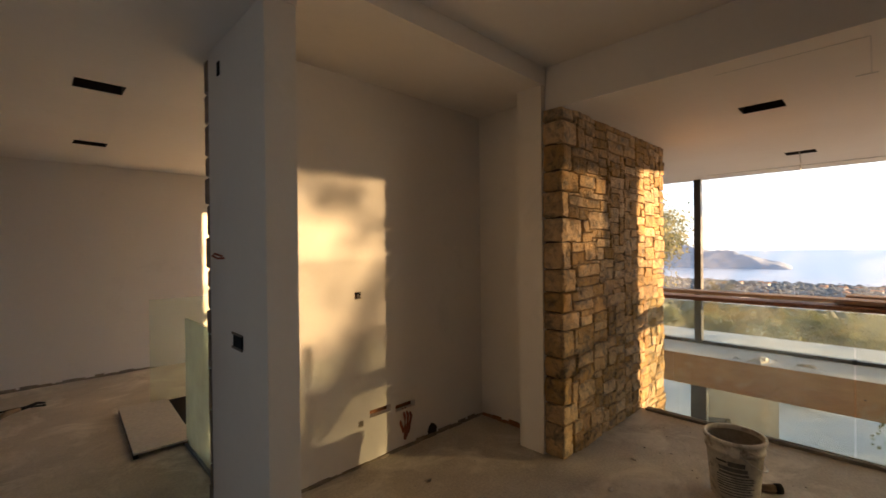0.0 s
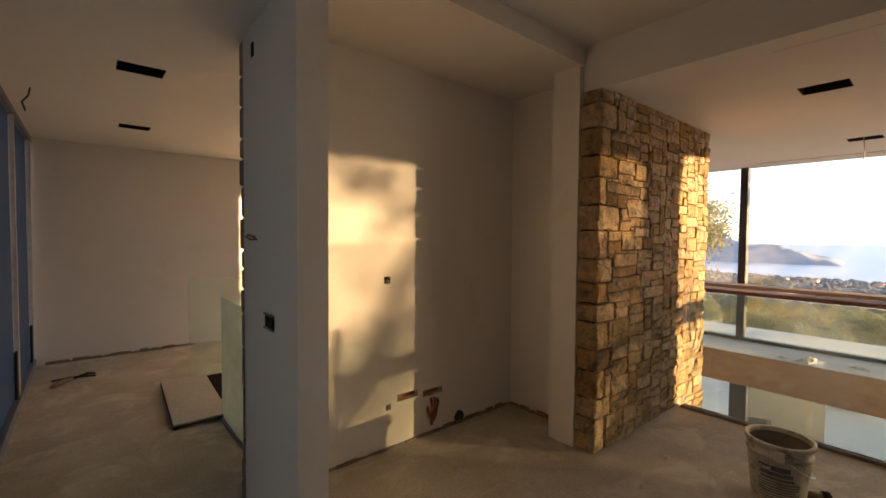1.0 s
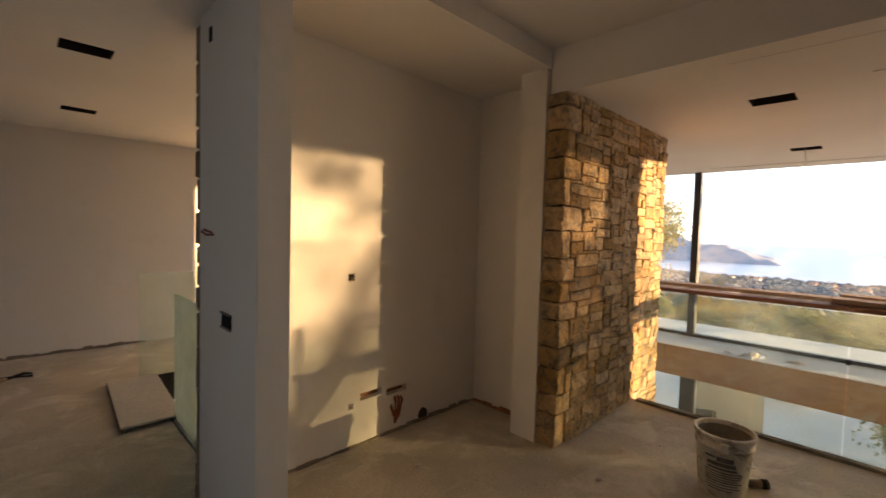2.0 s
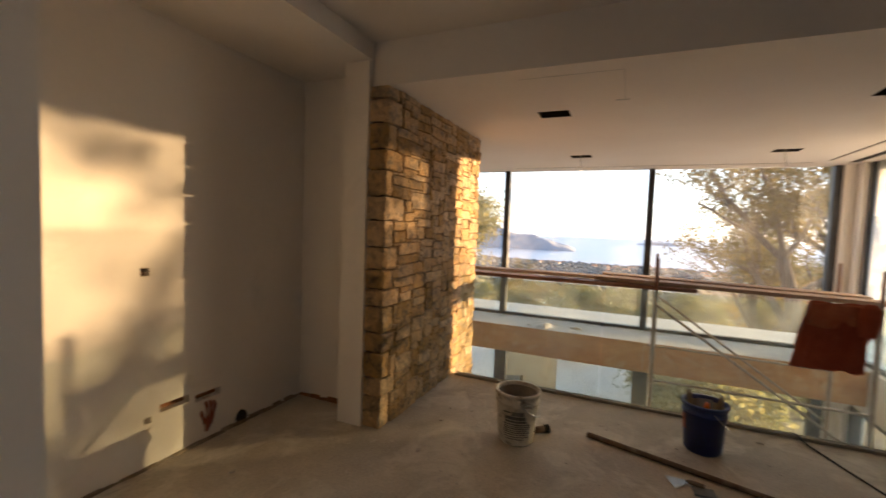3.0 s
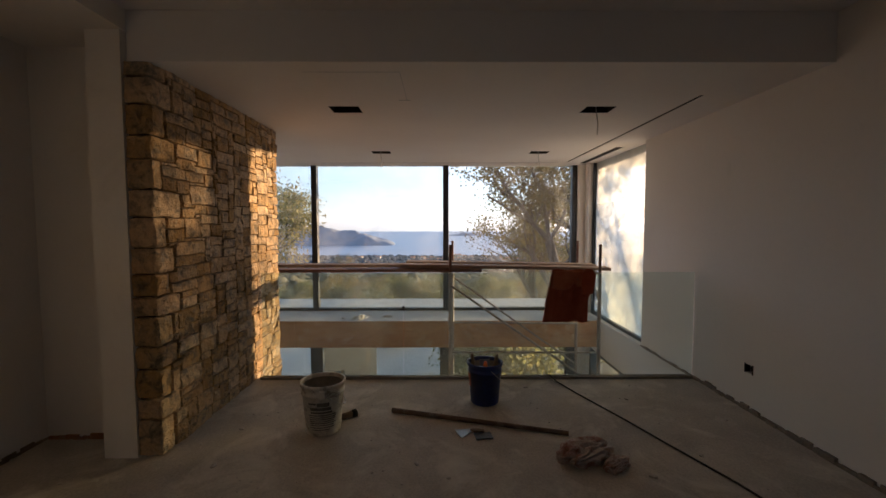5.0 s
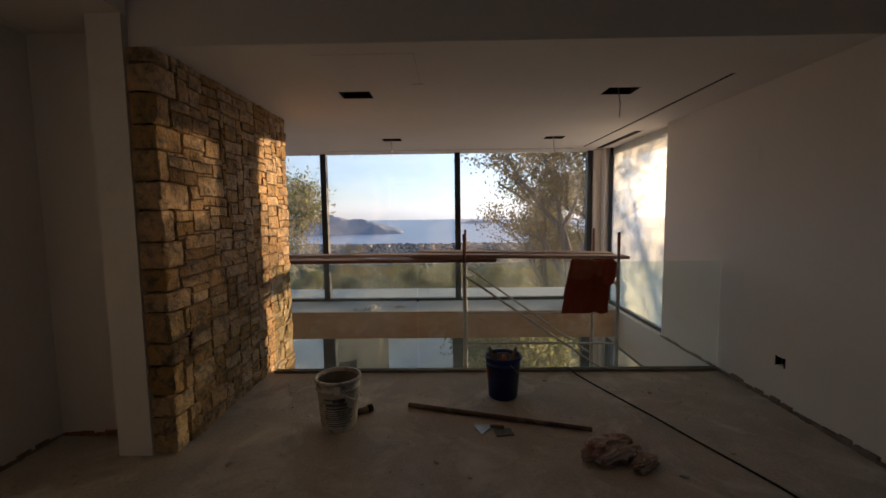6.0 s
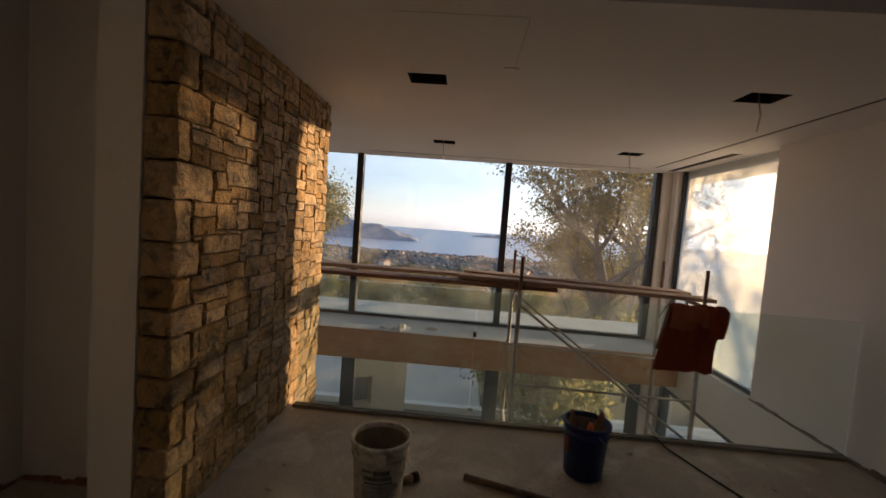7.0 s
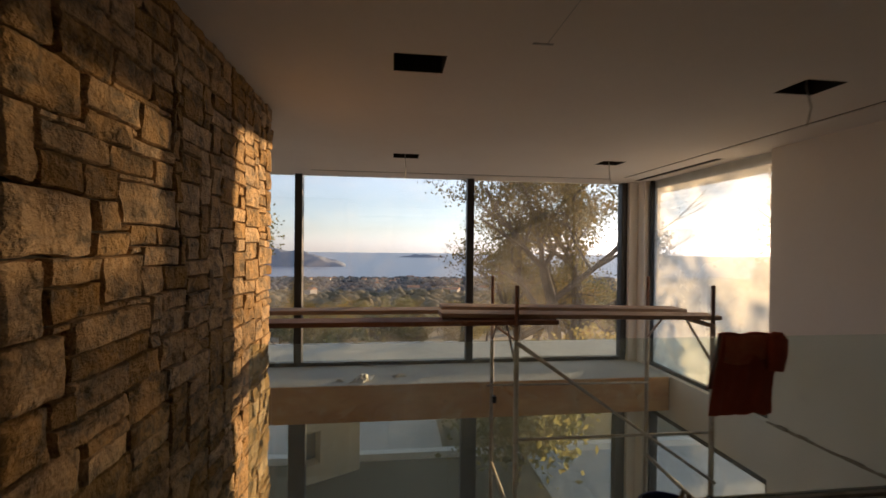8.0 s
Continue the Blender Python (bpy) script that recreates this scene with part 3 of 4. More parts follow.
# ---- scraps of packing film on the ledge ----
def scrap(x, y, rx, ry, high, seed, label):
    """A crumpled sheet: a flat grid thrown into sharp folds, its rim touching the ledge."""
    bm = bmesh.new()
    n = 14
    vs = []
    for i in range(n + 1):
        row = []
        for j in range(n + 1):
            u, v = -1 + 2 * i / n, -1 + 2 * j / n
            q = Vector((u * 1.6, v * 1.6, seed))
            up = abs(noise.noise(q)) * 1.5 + abs(noise.noise(q * 2.7)) * 0.6
            rim = max(abs(u), abs(v))
            row.append(bm.verts.new((u * rx * (1 + 0.35 * noise.noise(q + Vector((5, 0, 0)))), v * ry * (1 + 0.35 * noise.noise(q + Vector((0, 7, 0)))), 0.003 + high * up * (1 - rim ** 3))))
        vs.append(row)
    for i in range(n):
        for j in range(n):
            bm.faces.new((vs[i][j], vs[i + 1][j], vs[i + 1][j + 1], vs[i][j + 1]))
    ob = single("packing_film", bm, "scrap", label, "plastic film", "scraps on the ledge")
    sm_ = ob.modifiers.new("sheet", "SOLIDIFY")
    sm_.thickness = 0.002
    ob.matrix_basis = pose(x, y, 0.001, 0, 0, seed * 37)


scrap(7.13, 1.15, 0.10, 0.19, 0.045, 2, "crumpled shiny white plastic film lying on the ledge")
scrap(7.20, 0.70, 0.05, 0.09, 0.04, 5, "small scrap of white plastic film on the ledge")
scrap(7.05, 1.42, 0.03, 0.05, 0.02, 9, "small scrap of white plastic film on the ledge")

# ---- floor edge and glass guards ----
single("guard_channel", boxes((EDGE - 0.045, EDGE - 0.012, RIGHT, 1.62, 0.0, 0.025), (EDGE + 0.012, EDGE + 0.03, RIGHT, 1.62, -0.25, 0.022), bevel=0.003), "cement_in", "dark cement-caked channel holding the glass guard", "channel", kind="structure")
guard = thing("glass_guard", "frameless green-tinted glass guard along the floor edge", "glass guard")
for y0, y1 in ((0.188, 1.60), (-1.28, 0.180), (RIGHT + 0.02, -1.288)):
    part("pane", boxes((EDGE - 0.008, EDGE + 0.008, y0, y1, 0.004, 1.075)), "guard", guard)
for y in (0.184, -1.284):
    part("clamp", boxes((EDGE - 0.016, EDGE + 0.016, y - 0.012, y + 0.012, 0.70, 0.74), bevel=0.003), "steel", guard, "small dark steel clamp")
hall_guard = thing("hall_guard", "frameless glass guard round the stair opening, dusty", "glass guard")
part("pane", boxes((1.026, 1.042, 2.87, 4.0, 0.004, 1.02)), "guard_dusty", hall_guard, "glass pane white with plaster dust")
part("pane", boxes((1.0, 2.6, 5.29, 5.306, 0.002, 1.06)), "guard", hall_guard)
part("channel", boxes((1.006, 1.024, 2.87, 4.0, 0.0, 0.02), (1.044, 1.056, 2.87, 4.0, -0.2, 0.02)), "alu", hall_guard)
single("stair_edge", boxes((1.062, 1.08, 2.9, 5.26, -0.3, -0.004), (1.062, 2.6, 5.262, 5.283, -0.3, -0.004)), "black", "dark edge of the stair opening", "trim", kind="structure")

board = thing("floor_board", "pale flat building board lying by the stair opening", "board", at=pose(0.672, 3.975, 0.012, 0, 0, -2.6))
part("panel", boxes((0.0, 0.40, 0.0, 1.22, 0.018, 0.034), bevel=0.002), "board", board)
part("batten", boxes((-0.002, 0.03, 0.0, 1.22, -0.012, 0.018)), "joint", board, "dark batten under the board")
part("batten", boxes((0.33, 0.37, 0.0, 1.22, -0.012, 0.018)), "joint", board, "dark batten under the board")

# ---- scaffold ----
NX, FXX = 5.55, 6.73
scaff = thing("scaffold", "paint-spattered steel tube scaffold standing in the void", "scaffold")
frames_y = [(-0.315, -0.375), (-2.24, -2.33), (2.7, 2.65)]
for yn, yf in frames_y:
    part("leg", tube([(NX, yn, LOW), (NX, yn, 0.93)], 0.024, 12), "pipe", scaff, smooth=True)
    part("spigot", tube([(NX, yn, 0.93), (NX, yn, 1.295)], 0.019, 12), "plank_dark", scaff, "rust-brown upright tube end", smooth=True)
    part("leg", tube([(FXX, yf, LOW), (FXX, yf, 0.93)], 0.024, 12), "pipe", scaff, smooth=True)
    part("spigot", tube([(FXX, yf, 0.93), (FXX, yf, 1.30)], 0.019, 12), "plank_dark", scaff, "rust-brown upright tube end", smooth=True)
    part("transom", tube([(NX, yn, 0.91), (FXX, yf, 0.91)], 0.022, 10), "pipe", scaff, smooth=True)
    part("transom", tube([(NX, yn, -0.9), (FXX, yf, -0.9)], 0.022, 10), "pipe", scaff, smooth=True)
    part("knee_brace", tube([(NX, yn, 0.55), (NX + 0.36, yn, 0.90)], 0.013, 8), "pipe", scaff, smooth=True)
    part("knee_brace", tube([(FXX, yf, 0.55), (FXX - 0.36, yf, 0.90)], 0.013, 8), "pipe", scaff, smooth=True)
part("brace", tube([(NX - 0.03, -0.31, 0.78), (NX - 0.03, -2.26, -0.58)], 0.014, 8), "pipe", scaff, smooth=True)
part("brace", tube([(FXX + 0.03, -0.37, 0.74), (FXX + 0.03, -2.33, -0.66)], 0.014, 8), "pipe", scaff, smooth=True)
part("brace", tube([(NX - 0.03, -0.31, -2.4), (NX - 0.03, -2.26, -1.0)], 0.014, 8), "pipe", scaff, smooth=True)
part("ledger", tube([(NX + 0.03, -0.30, -0.11), (NX + 0.03, -2.26, -0.12)], 0.014, 8), "pipe", scaff, smooth=True)
part("ledger", tube([(FXX - 0.03, -0.30, 0.02), (FXX - 0.03, -2.33, 0.0)], 0.014, 8), "pipe", scaff, smooth=True)


def plank(x0, x1, ya, za, yb, zb, material, label):
    """One board from (ya, za) to (yb, zb), its top at z."""
    bm = boxes((-(x1 - x0) / 2, (x1 - x0) / 2, 0, 1, -0.042, 0), bevel=0.004)
    L = math.hypot(yb - ya, zb - za)
    for v in bm.verts:
        v.co.y *= L
        v.co.x += noise.noise(Vector((v.co.y, x0, 2))) * 0.006
    ob = single("scaffold_plank", bm, material, label, "plank", "scaffold planks")
    ob.matrix_basis = pose((x0 + x1) / 2, ya, za, math.degrees(math.atan2(zb - za, -(yb - ya))) * -1 if yb > ya else 0, 0, 0) if yb > ya else pose((x0 + x1) / 2, ya, za, 0, 0, 180) @ pose(0, 0, 0, math.degrees(math.atan2(zb - za, abs(yb - ya))), 0, 0)
    return ob


plank(5.57, 5.81, 3.0, 0.976, -0.72, 0.976, "plank_dark", "dark weathered plank lying on the scaffold")
plank(6.25, 6.49, 3.0, 0.976, -0.55, 0.976, "plank", "pale dusty plank lying on the scaffold")
plank(5.66, 5.90, 0.36, 1.034, -2.43, 0.985, "plank", "dusty plank lapped over another on the scaffold")
plank(6.12, 6.36, 0.30, 1.034, -2.40, 0.985, "plank", "dusty plank lapped over another on the scaffold")

# ---- buckets ----
def bucket(name, label, x, y, r0, r1, h, body, turn):
    t_ = thing(name, label, "bucket", at=pose(x, y, 0, 0, 0, turn))
    w_ = 0.006
    part("body", lathe([(r0 - 0.01, 0.0), (r0, 0.012), (r0 + (r1 - r0) * 0.8, h * 0.78), (r0 + (r1 - r0) * 0.8 + 0.008, h * 0.785), (r0 + (r1 - r0) * 0.82 + 0.008, h * 0.82), (r0 + (r1 - r0) * 0.84, h * 0.83), (r1, h * 0.94), (r1 + 0.010, h * 0.945), (r1 + 0.011, h), (r1 - w_, h), (r1 - w_ - 0.004, h * 0.9), (r0 - w_, 0.03)]), body, t_, smooth=True)
    return t_


b1 = bucket("bucket_white", "dirty white plastic bucket, cement-crusted inside", 3.285, 0.70, 0.128, 0.158, 0.385, "bucket_white", 20)
part("crust", lathe([(0.1, 0.04), (0.122, 0.06), (0.146, 0.34), (0.1465, 0.36), (0.1425, 0.36), (0.118, 0.07), (0.05, 0.065)]), "cement_in", b1, "dried cement lining", smooth=True)
part("handle", tube([(0.165 * math.cos(a), 0.165 * math.sin(a), 0.335 - 0.13 * math.sin((a - 3.0) / 3.14 * math.pi) - 0.0) for a in [3.0 + 3.14 * k / 16 for k in range(17)]], 0.0042, 6), "wire", b1, "thin wire handle hanging down")
for a in (3.0, 6.14):
    part("lug", boxes((0.168 * math.cos(a) - 0.019, 0.168 * math.cos(a) + 0.019, 0.168 * math.sin(a) - 0.021, 0.168 * math.sin(a) + 0.021, 0.305, 0.358), bevel=0.006), "bucket_white", b1.children[0])


def curved_bar(r, a0, a1, z0, z1, slant=0.0):
    bm = bmesh.new()
    n = 10
    lo = [bm.verts.new(((r + (z0 - 0.05) * slant) * math.cos(a0 + (a1 - a0) * k / n), (r + (z0 - 0.05) * slant) * math.sin(a0 + (a1 - a0) * k / n), z0)) for k in range(n + 1)]
    hi = [bm.verts.new(((r + (z1 - 0.05) * slant) * math.cos(a0 + (a1 - a0) * k / n), (r + (z1 - 0.05) * slant) * math.sin(a0 + (a1 - a0) * k / n), z1)) for k in range(n + 1)]
    for k in range(n):
        bm.faces.new((lo[k], lo[k + 1], hi[k + 1], hi[k]))
    return bm


SL = 0.03 * 0.8 / (0.385 * 0.78)
for z0, h, a0, a1 in ((0.25, 0.012, 2.3, 2.7), (0.235, 0.03, 2.75, 3.35), (0.205, 0.024, 2.4, 3.45), (0.183, 0.014, 2.4, 3.5), (0.165, 0.008, 2.3, 3.7), (0.15, 0.006, 2.3, 3.75), (0.135, 0.007, 2.3, 3.7), (0.12, 0.006, 2.3, 3.6), (0.105, 0.007, 2.3, 3.75), (0.09, 0.006, 2.35, 3.6), (0.072, 0.006, 2.3, 3.7), (0.055, 0.006, 2.4, 3.4)):
    part("print_bar", curved_bar(0.1335, a0, a1, z0, z0 + h, SL), "ink", b1.children[0], "faded grey printing")

b2 = bucket("bucket_blue", "dark blue plastic bucket holding hand tools", 3.78, -0.575, 0.122, 0.146, 0.36, "bucket_blue", 0)
part("lining", lathe([(0.09, 0.08), (0.115, 0.1), (0.1345, 0.33), (0.1310, 0.33), (0.112, 0.11), (0.04, 0.105)]), "cement_in", b2, "grey cement residue inside", smooth=True)
part("handle", tube([(0.153 * math.cos(a), 0.153 * math.sin(a), 0.32 - 0.14 * math.sin((a - 3.4) / 2.9 * math.pi)) for a in [3.4 + 2.9 * k / 16 for k in range(17)]], 0.003, 6), "wire", b2, "thin wire handle hanging down")
part("label_patch", curved_bar(0.1265, 1.7, 2.05, 0.16, 0.27, 0.09), "copper", b2.children[0], "faded red label")
for k, (x0, y0, x1, y1, zt, w, mt) in enumerate(((3.80, -0.52, 3.72, -0.46, 0.45, 0.014, "handle"), (3.76, -0.62, 3.80, -0.68, 0.41, 0.016, "handle"), (3.82, -0.60, 3.86, -0.69, 0.40, 0.012, "handle"), (3.74, -0.56, 3.68, -0.57, 0.39, 0.018, "orange"))):
    tl = thing("hand_tool", ("orange plastic" if mt == "orange" else "worn wooden") + " tool handle standing in the blue bucket", "tool", "tools in the blue bucket")
    part("handle", tube([(x0, y0, 0.05), ((x0 + x1) / 2, (y0 + y1) / 2, 0.24), (x1, y1, zt - 0.03), (x1 + (x1 - x0) * 0.05, y1 + (y1 - y0) * 0.05, zt)], [w * 0.7, w, w * 1.1, w * 0.7], 10), mt, tl, smooth=True)
trw = thing("float_trowel", "flat steel plastering trowel standing in the blue bucket", "trowel")
part("blade", boxes((3.79, 3.793, -0.62, -0.53, 0.06, 0.375)), "blade", trw)

# ---- loose things on the floor ----
stick = single("round_stick", tube([(3.57, 0.21, 0.02), (3.37, -0.46, 0.019), (3.17, -1.13, 0.019)], [0.02, 0.018, 0.016], 12), "stick", "dirty round wooden stick lying on the floor", "stick", smooth=True)
brush = thing("brush_end", "short dark brush handle lying by the white bucket", "brush")
part("handle", tube([(3.42, 0.62, 0.025), (3.49, 0.53, 0.025)], [0.022, 0.026], 10), "stick", brush, smooth=True)
part("ferrule", tube([(3.492, 0.528, 0.025), (3.515, 0.50, 0.025)], [0.03, 0.032], 10), "black", brush, smooth=True)

scr = thing("scraper", "wide steel filling knife with a wooden handle", "scraper", at=pose(3.20, -0.345, 0.004, 0, 0, 0))
bm = bmesh.new()
vs_ = [bm.verts.new(p) for p in ((-0.07, 0.0, 0.0), (0.06, 0.05, 0.0), (0.045, -0.06, 0.008), (0.02, -0.075, 0.010))]
bm.faces.new(vs_)
ex = bmesh.ops.extrude_face_region(bm, geom=bm.faces[:])
for v in ex["geom"]:
    if isinstance(v, bmesh.types.BMVert):
        v.co.z += 0.003
part("blade", bm, "blade", scr)
part("handle", tube([(0.033, -0.068, 0.012), (0.02, -0.11, 0.016), (0.01, -0.165, 0.015)], [0.01, 0.015, 0.013], 10), "handle", scr, smooth=True)
spat = single("steel_float", boxes((-0.04, 0.05, -0.065, 0.06, 0.0, 0.012), bevel=0.003), "alu", "small dark rectangular steel float lying flat", "float")
spat.matrix_basis = pose(3.155, -0.50, 0.001, 0, 0, 8)


def ragged_cloth(name, parent, label, cx, cy, rx, ry, h, turn, seed):
    """A crumpled cloth: a flat lump drawn into sharp folds."""
    bm = bmesh.new()
    bmesh.ops.create_icosphere(bm, subdivisions=5, radius=1.0)
    o = Vector((seed * 3.1, seed * 1.3, seed * 0.7))
    for v in bm.verts:
        p = v.co.copy()
        q = p + Vector(noise.noise_vector(p * 1.3 + o)) * 0.5
        ridge = 1 - abs(noise.noise(Vector((q.x * 2.6, q.y * 0.9, q.z * 1.4)) + o)) * 2.0
        fine = 1 - abs(noise.noise(q * 5.0 + o)) * 2.0
        k = 0.68 + 0.32 * ridge + 0.05 * fine
        rim = 1 + 0.18 * noise.noise(Vector((p.x * 2, p.y * 2, seed)))
        v.co = Vector((p.x * rx * k * rim, p.y * ry * k * rim, max(0.0, (p.z * 0.75 + 0.35) * k) * h))
    ob = part(name, bm, "rag", parent, label, smooth=True)
    ob.matrix_basis = pose(cx, cy, 0.001, 0, 0, turn)
    return ob


rag = thing("rag", "crumpled pale rag stained reddish brown on the floor", "rag")
ragged_cloth("cloth", rag, "", 2.88, -1.15, 0.135, 0.215, 0.10, 24, 3)
ragged_cloth("twisted_end", rag, "darker twisted end of the rag", 2.755, -1.315, 0.06, 0.13, 0.06, 38, 9)

cable = thing("floor_cable", "thin black electric cable lying across the floor", "cable")
cp = [(EDGE + 0.05, -1.26, -0.4), (EDGE + 0.045, -1.27, 0.02), (EDGE - 0.03, -1.29, 0.034), (4.22, -1.33, 0.01), (3.95, -1.43, 0.008), (3.70, -1.53, 0.008), (3.38, -1.66, 0.008), (3.07, -1.772, 0.008), (2.57, -1.966, 0.008), (2.0, -2.12, 0.008), (1.2, -2.2, 0.008)]
part("cord", tube([cp[0], *[c for c in cp[1:]]], 0.007, 8), "rubber", cable, smooth=True)

pl = thing("pliers", "dark hand tools lying on the hall floor", "tool", at=pose(0.0, 5.95, 0.012, 0, 0, 20))
part("grip", tube([(-0.16, -0.12, 0), (-0.05, -0.02, 0.006), (0.05, 0.02, 0)], [0.02, 0.026, 0.018], 8), "handle", pl, smooth=True)
part("jaw", tube([(0.05, 0.02, 0), (0.2, 0.06, 0.01), (0.25, 0.03, 0)], [0.016, 0.014, 0.008], 8), "black", pl, smooth=True)
part("rod", tube([(-0.1, 0.1, 0), (0.05, 0.05, 0.01), (0.22, -0.06, 0)], 0.009, 8), "black", pl, smooth=True)

# dust and crumbs of plaster on the floor
rng = random.Random(21)
bm = bmesh.new()
for k in range(380):
    x, y = (rng.gauss(2.6, 0.5), rng.gauss(1.55, 0.35)) if k < 70 else (rng.uniform(0.5, 4.2), rng.uniform(-2.6, 1.5))
    if (x > 2.85 and y > 1.6) or x > 4.25:
        continue
    s = rng.uniform(0.003, 0.010) if rng.random() < 0.93 else rng.uniform(0.012, 0.024)
    bmesh.ops.create_icosphere(bm, subdivisions=1, radius=s, matrix=pose(x, y, s * 0.3, 0, 0, rng.uniform(0, 360)) @ Matrix.Diagonal((1.3, 0.8, 0.5, 1)))
single("plaster_crumbs", bm, "board", "scattered pale crumbs of plaster on the floor", "crumbs", kind="stuff")

# ---- red shirt over the guard ----
bm = bmesh.new()
cols, rws = 44, 40
grid = []
for j in range(rws + 1):
    f = j / rws                     # 0: hem on the room side, then up, over the rail and down behind
    row = []
    for i in range(cols + 1):
        g = i / cols
        s = f * 0.92
        if s < 0.51:
            zz, xx = 1.088 - (0.51 - s), EDGE - 0.020
        elif s < 0.56:
            a = (s - 0.51) / 0.05 * math.pi
            zz, xx = 1.088 + 0.012 * math.sin(a), EDGE - 0.020 * math.cos(a)
        else:
            zz, xx = 1.088 - (s - 0.56), EDGE + 0.020
        down = max(0.0, 1.088 - zz)
        yy = -1.345 + 0.20 * down - g * (0.36 + 0.18 * down)
        if zz > 0.82 and g > 0.8:
            yy -= 0.03 * min(1, (g - 0.8) / 0.2) * min(1, (zz - 0.82) / 0.05) * (1.0 if zz < 1.05 else 0.4)
        fold = 0.011 * math.sin(g * 9 + 3 * noise.noise(Vector((g * 3, down * 4, 1)))) * min(1, down * 5) + 0.016 * noise.noise(Vector((g * 7, down * 9, 5)))
        xx += -abs(fold) * 1.2 if xx < EDGE else abs(fold)
        zz += 0.02 * noise.noise(Vector((g * 5, 3, 2))) * (1 if s < 0.05 else 0) + (0.006 * math.sin(g * 11) if s < 0.56 and s > 0.46 else 0)
        row.append(bm.verts.new((xx, yy, zz)))
    grid.append(row)
for r0, r1 in zip(grid, grid[1:]):
    for i in range(cols):
        bm.faces.new((r0[i], r0[i + 1], r1[i + 1], r1[i]))
shirt = single("red_shirt", bm, "red", "dark red work shirt draped over the glass guard", "shirt", smooth=True)
shirt.location.y = 0.035
sm = shirt.modifiers.new("cloth", "SOLIDIFY")
sm.thickness, sm.offset = 0.006, 0
bm = bmesh.new()
flap = []
for j in range(13):
    row = []
    for i in range(31):
        g, f = i / 30, j / 12
        depth = 0.17 + 0.02 * math.sin(g * 5) - 0.05 * max(0, 1 - abs(g - 0.62) * 9)
        zz = 1.094 - depth * f
        yy = -1.348 + 0.02 * f - g * 0.35
        xx = EDGE - 0.036 - 0.012 * math.sin(f * 3.1) - 0.008 * abs(noise.noise(Vector((g * 7, f * 3, 8)))) - 0.012 * f
        row.append(bm.verts.new((xx, yy, zz)))
    flap.append(row)
for r0, r1 in zip(flap, flap[1:]):
    for i in range(30):
        bm.faces.new((r0[i], r0[i + 1], r1[i + 1], r1[i]))
fl = part("folded_flap", bm, "red_worn", shirt, "folded-over upper part of the shirt", smooth=True)
fm = fl.modifiers.new("cloth", "SOLIDIFY")
fm.thickness, fm.offset = 0.006, 0
slv = part("sleeve", lathe([(0.05, 0.0), (0.062, 0.01), (0.07, 0.10), (0.066, 0.2), (0.03, 0.245)], 20), "red", shirt, smooth=True)
for v in slv.data.vertices:
    v.co.x = v.co.x * 0.55 + noise.noise(v.co * 14) * 0.012
    v.co.y += noise.noise(v.co * 11 + Vector((3, 0, 0))) * 0.02
slv.matrix_basis = pose(EDGE - 0.07, -1.675, 0.87, 4, 0, 0)

# ---- outdoors ----
single("terrace", boxes((FRONT + 0.13, 9.3, -3.3, 9.0, -0.30, -0.06)), "concrete", "pale concrete terrace slab outside the great window", "terrace", kind="structure")
single("terrace_lower", boxes((FRONT + 0.15, 11.1, -9.0, -2.2, LOW - 0.2, LOW - 0.02)), "concrete", "pale paved terrace of the storey below", "terrace", kind="structure")
single("lawn_lower", boxes((FRONT + 0.15, 11.1, -2.196, 9.0, LOW - 0.2, LOW - 0.03)), "ground", "dull grassy strip beside the lower terrace", "lawn", kind="structure")

single("terrace_garden", boxes((11.31, 16.5, -0.4, 9.0, LOW - 0.5, LOW - 0.03)), "board", "pale paved garden terrace beyond the kerb", "terrace", kind="structure")
single("terrace_kerb", boxes((11.104, 11.3, -9.0, 9.0, LOW - 0.2, LOW + 0.12), bevel=0.01), "plaster", "white kerb along the lower terrace", "kerb", kind="structure")


# added block imitates a reflection of sunlit masonry in the lower glass
pillar = thing("garden_pillar", "stand-in block for sunlit masonry mirrored in the lower glass, with a square opening", "garden pier", at=pose(10.6, 2.2, LOW - 0.02, 0, 0, 28))
pier = part("pier", plate("x", -0.2, 0.2, -0.75, 0.6, 0.0, 2.1, [(0.08, 0.52, 0.35, 1.0)]), "pier", pillar)
part("coping", boxes((-0.24, 0.24, -0.8, 0.65, 2.1, 2.17), bevel=0.01), "concrete", pillar)
part("backing", boxes((0.10, 0.14, 0.08, 0.52, 0.35, 1.0)), "alu", pier, "dull recess of the opening")


def ground_z(x, y):
    d = max(0.0, x - 13)
    zz = LOW - 0.1 - 0.16 * min(d, 60) - 0.11 * max(0, min(d, 260) - 60) - 0.056 * max(0, d - 260)
    return max(zz + noise.noise(Vector((x * 0.02, y * 0.02, 4))) * min(3.0, d * 0.03), -84)


bm = bmesh.new()
gx = [-60, -20, 0, 7.9, 10, 13, 17, 22, 30, 40, 55, 75, 100, 140, 190, 260, 340, 440, 560, 700, 850, 1000, 1150, 1300, 1500]
gy = [-1500, -1000, -600, -350, -200, -120, -70, -40, -22, -10, -3, 4, 11, 20, 34, 55, 90, 150, 250, 400, 700, 1100, 1500]
vg = [[bm.verts.new((x, y, (ground_z(x, y) if x > 8 else LOW - 0.3))) for y in gy] for x in gx]
for i in range(len(gx) - 1):
    for j in range(len(gy) - 1):
        bm.faces.new((vg[i][j], vg[i + 1][j], vg[i + 1][j + 1], vg[i][j + 1]))
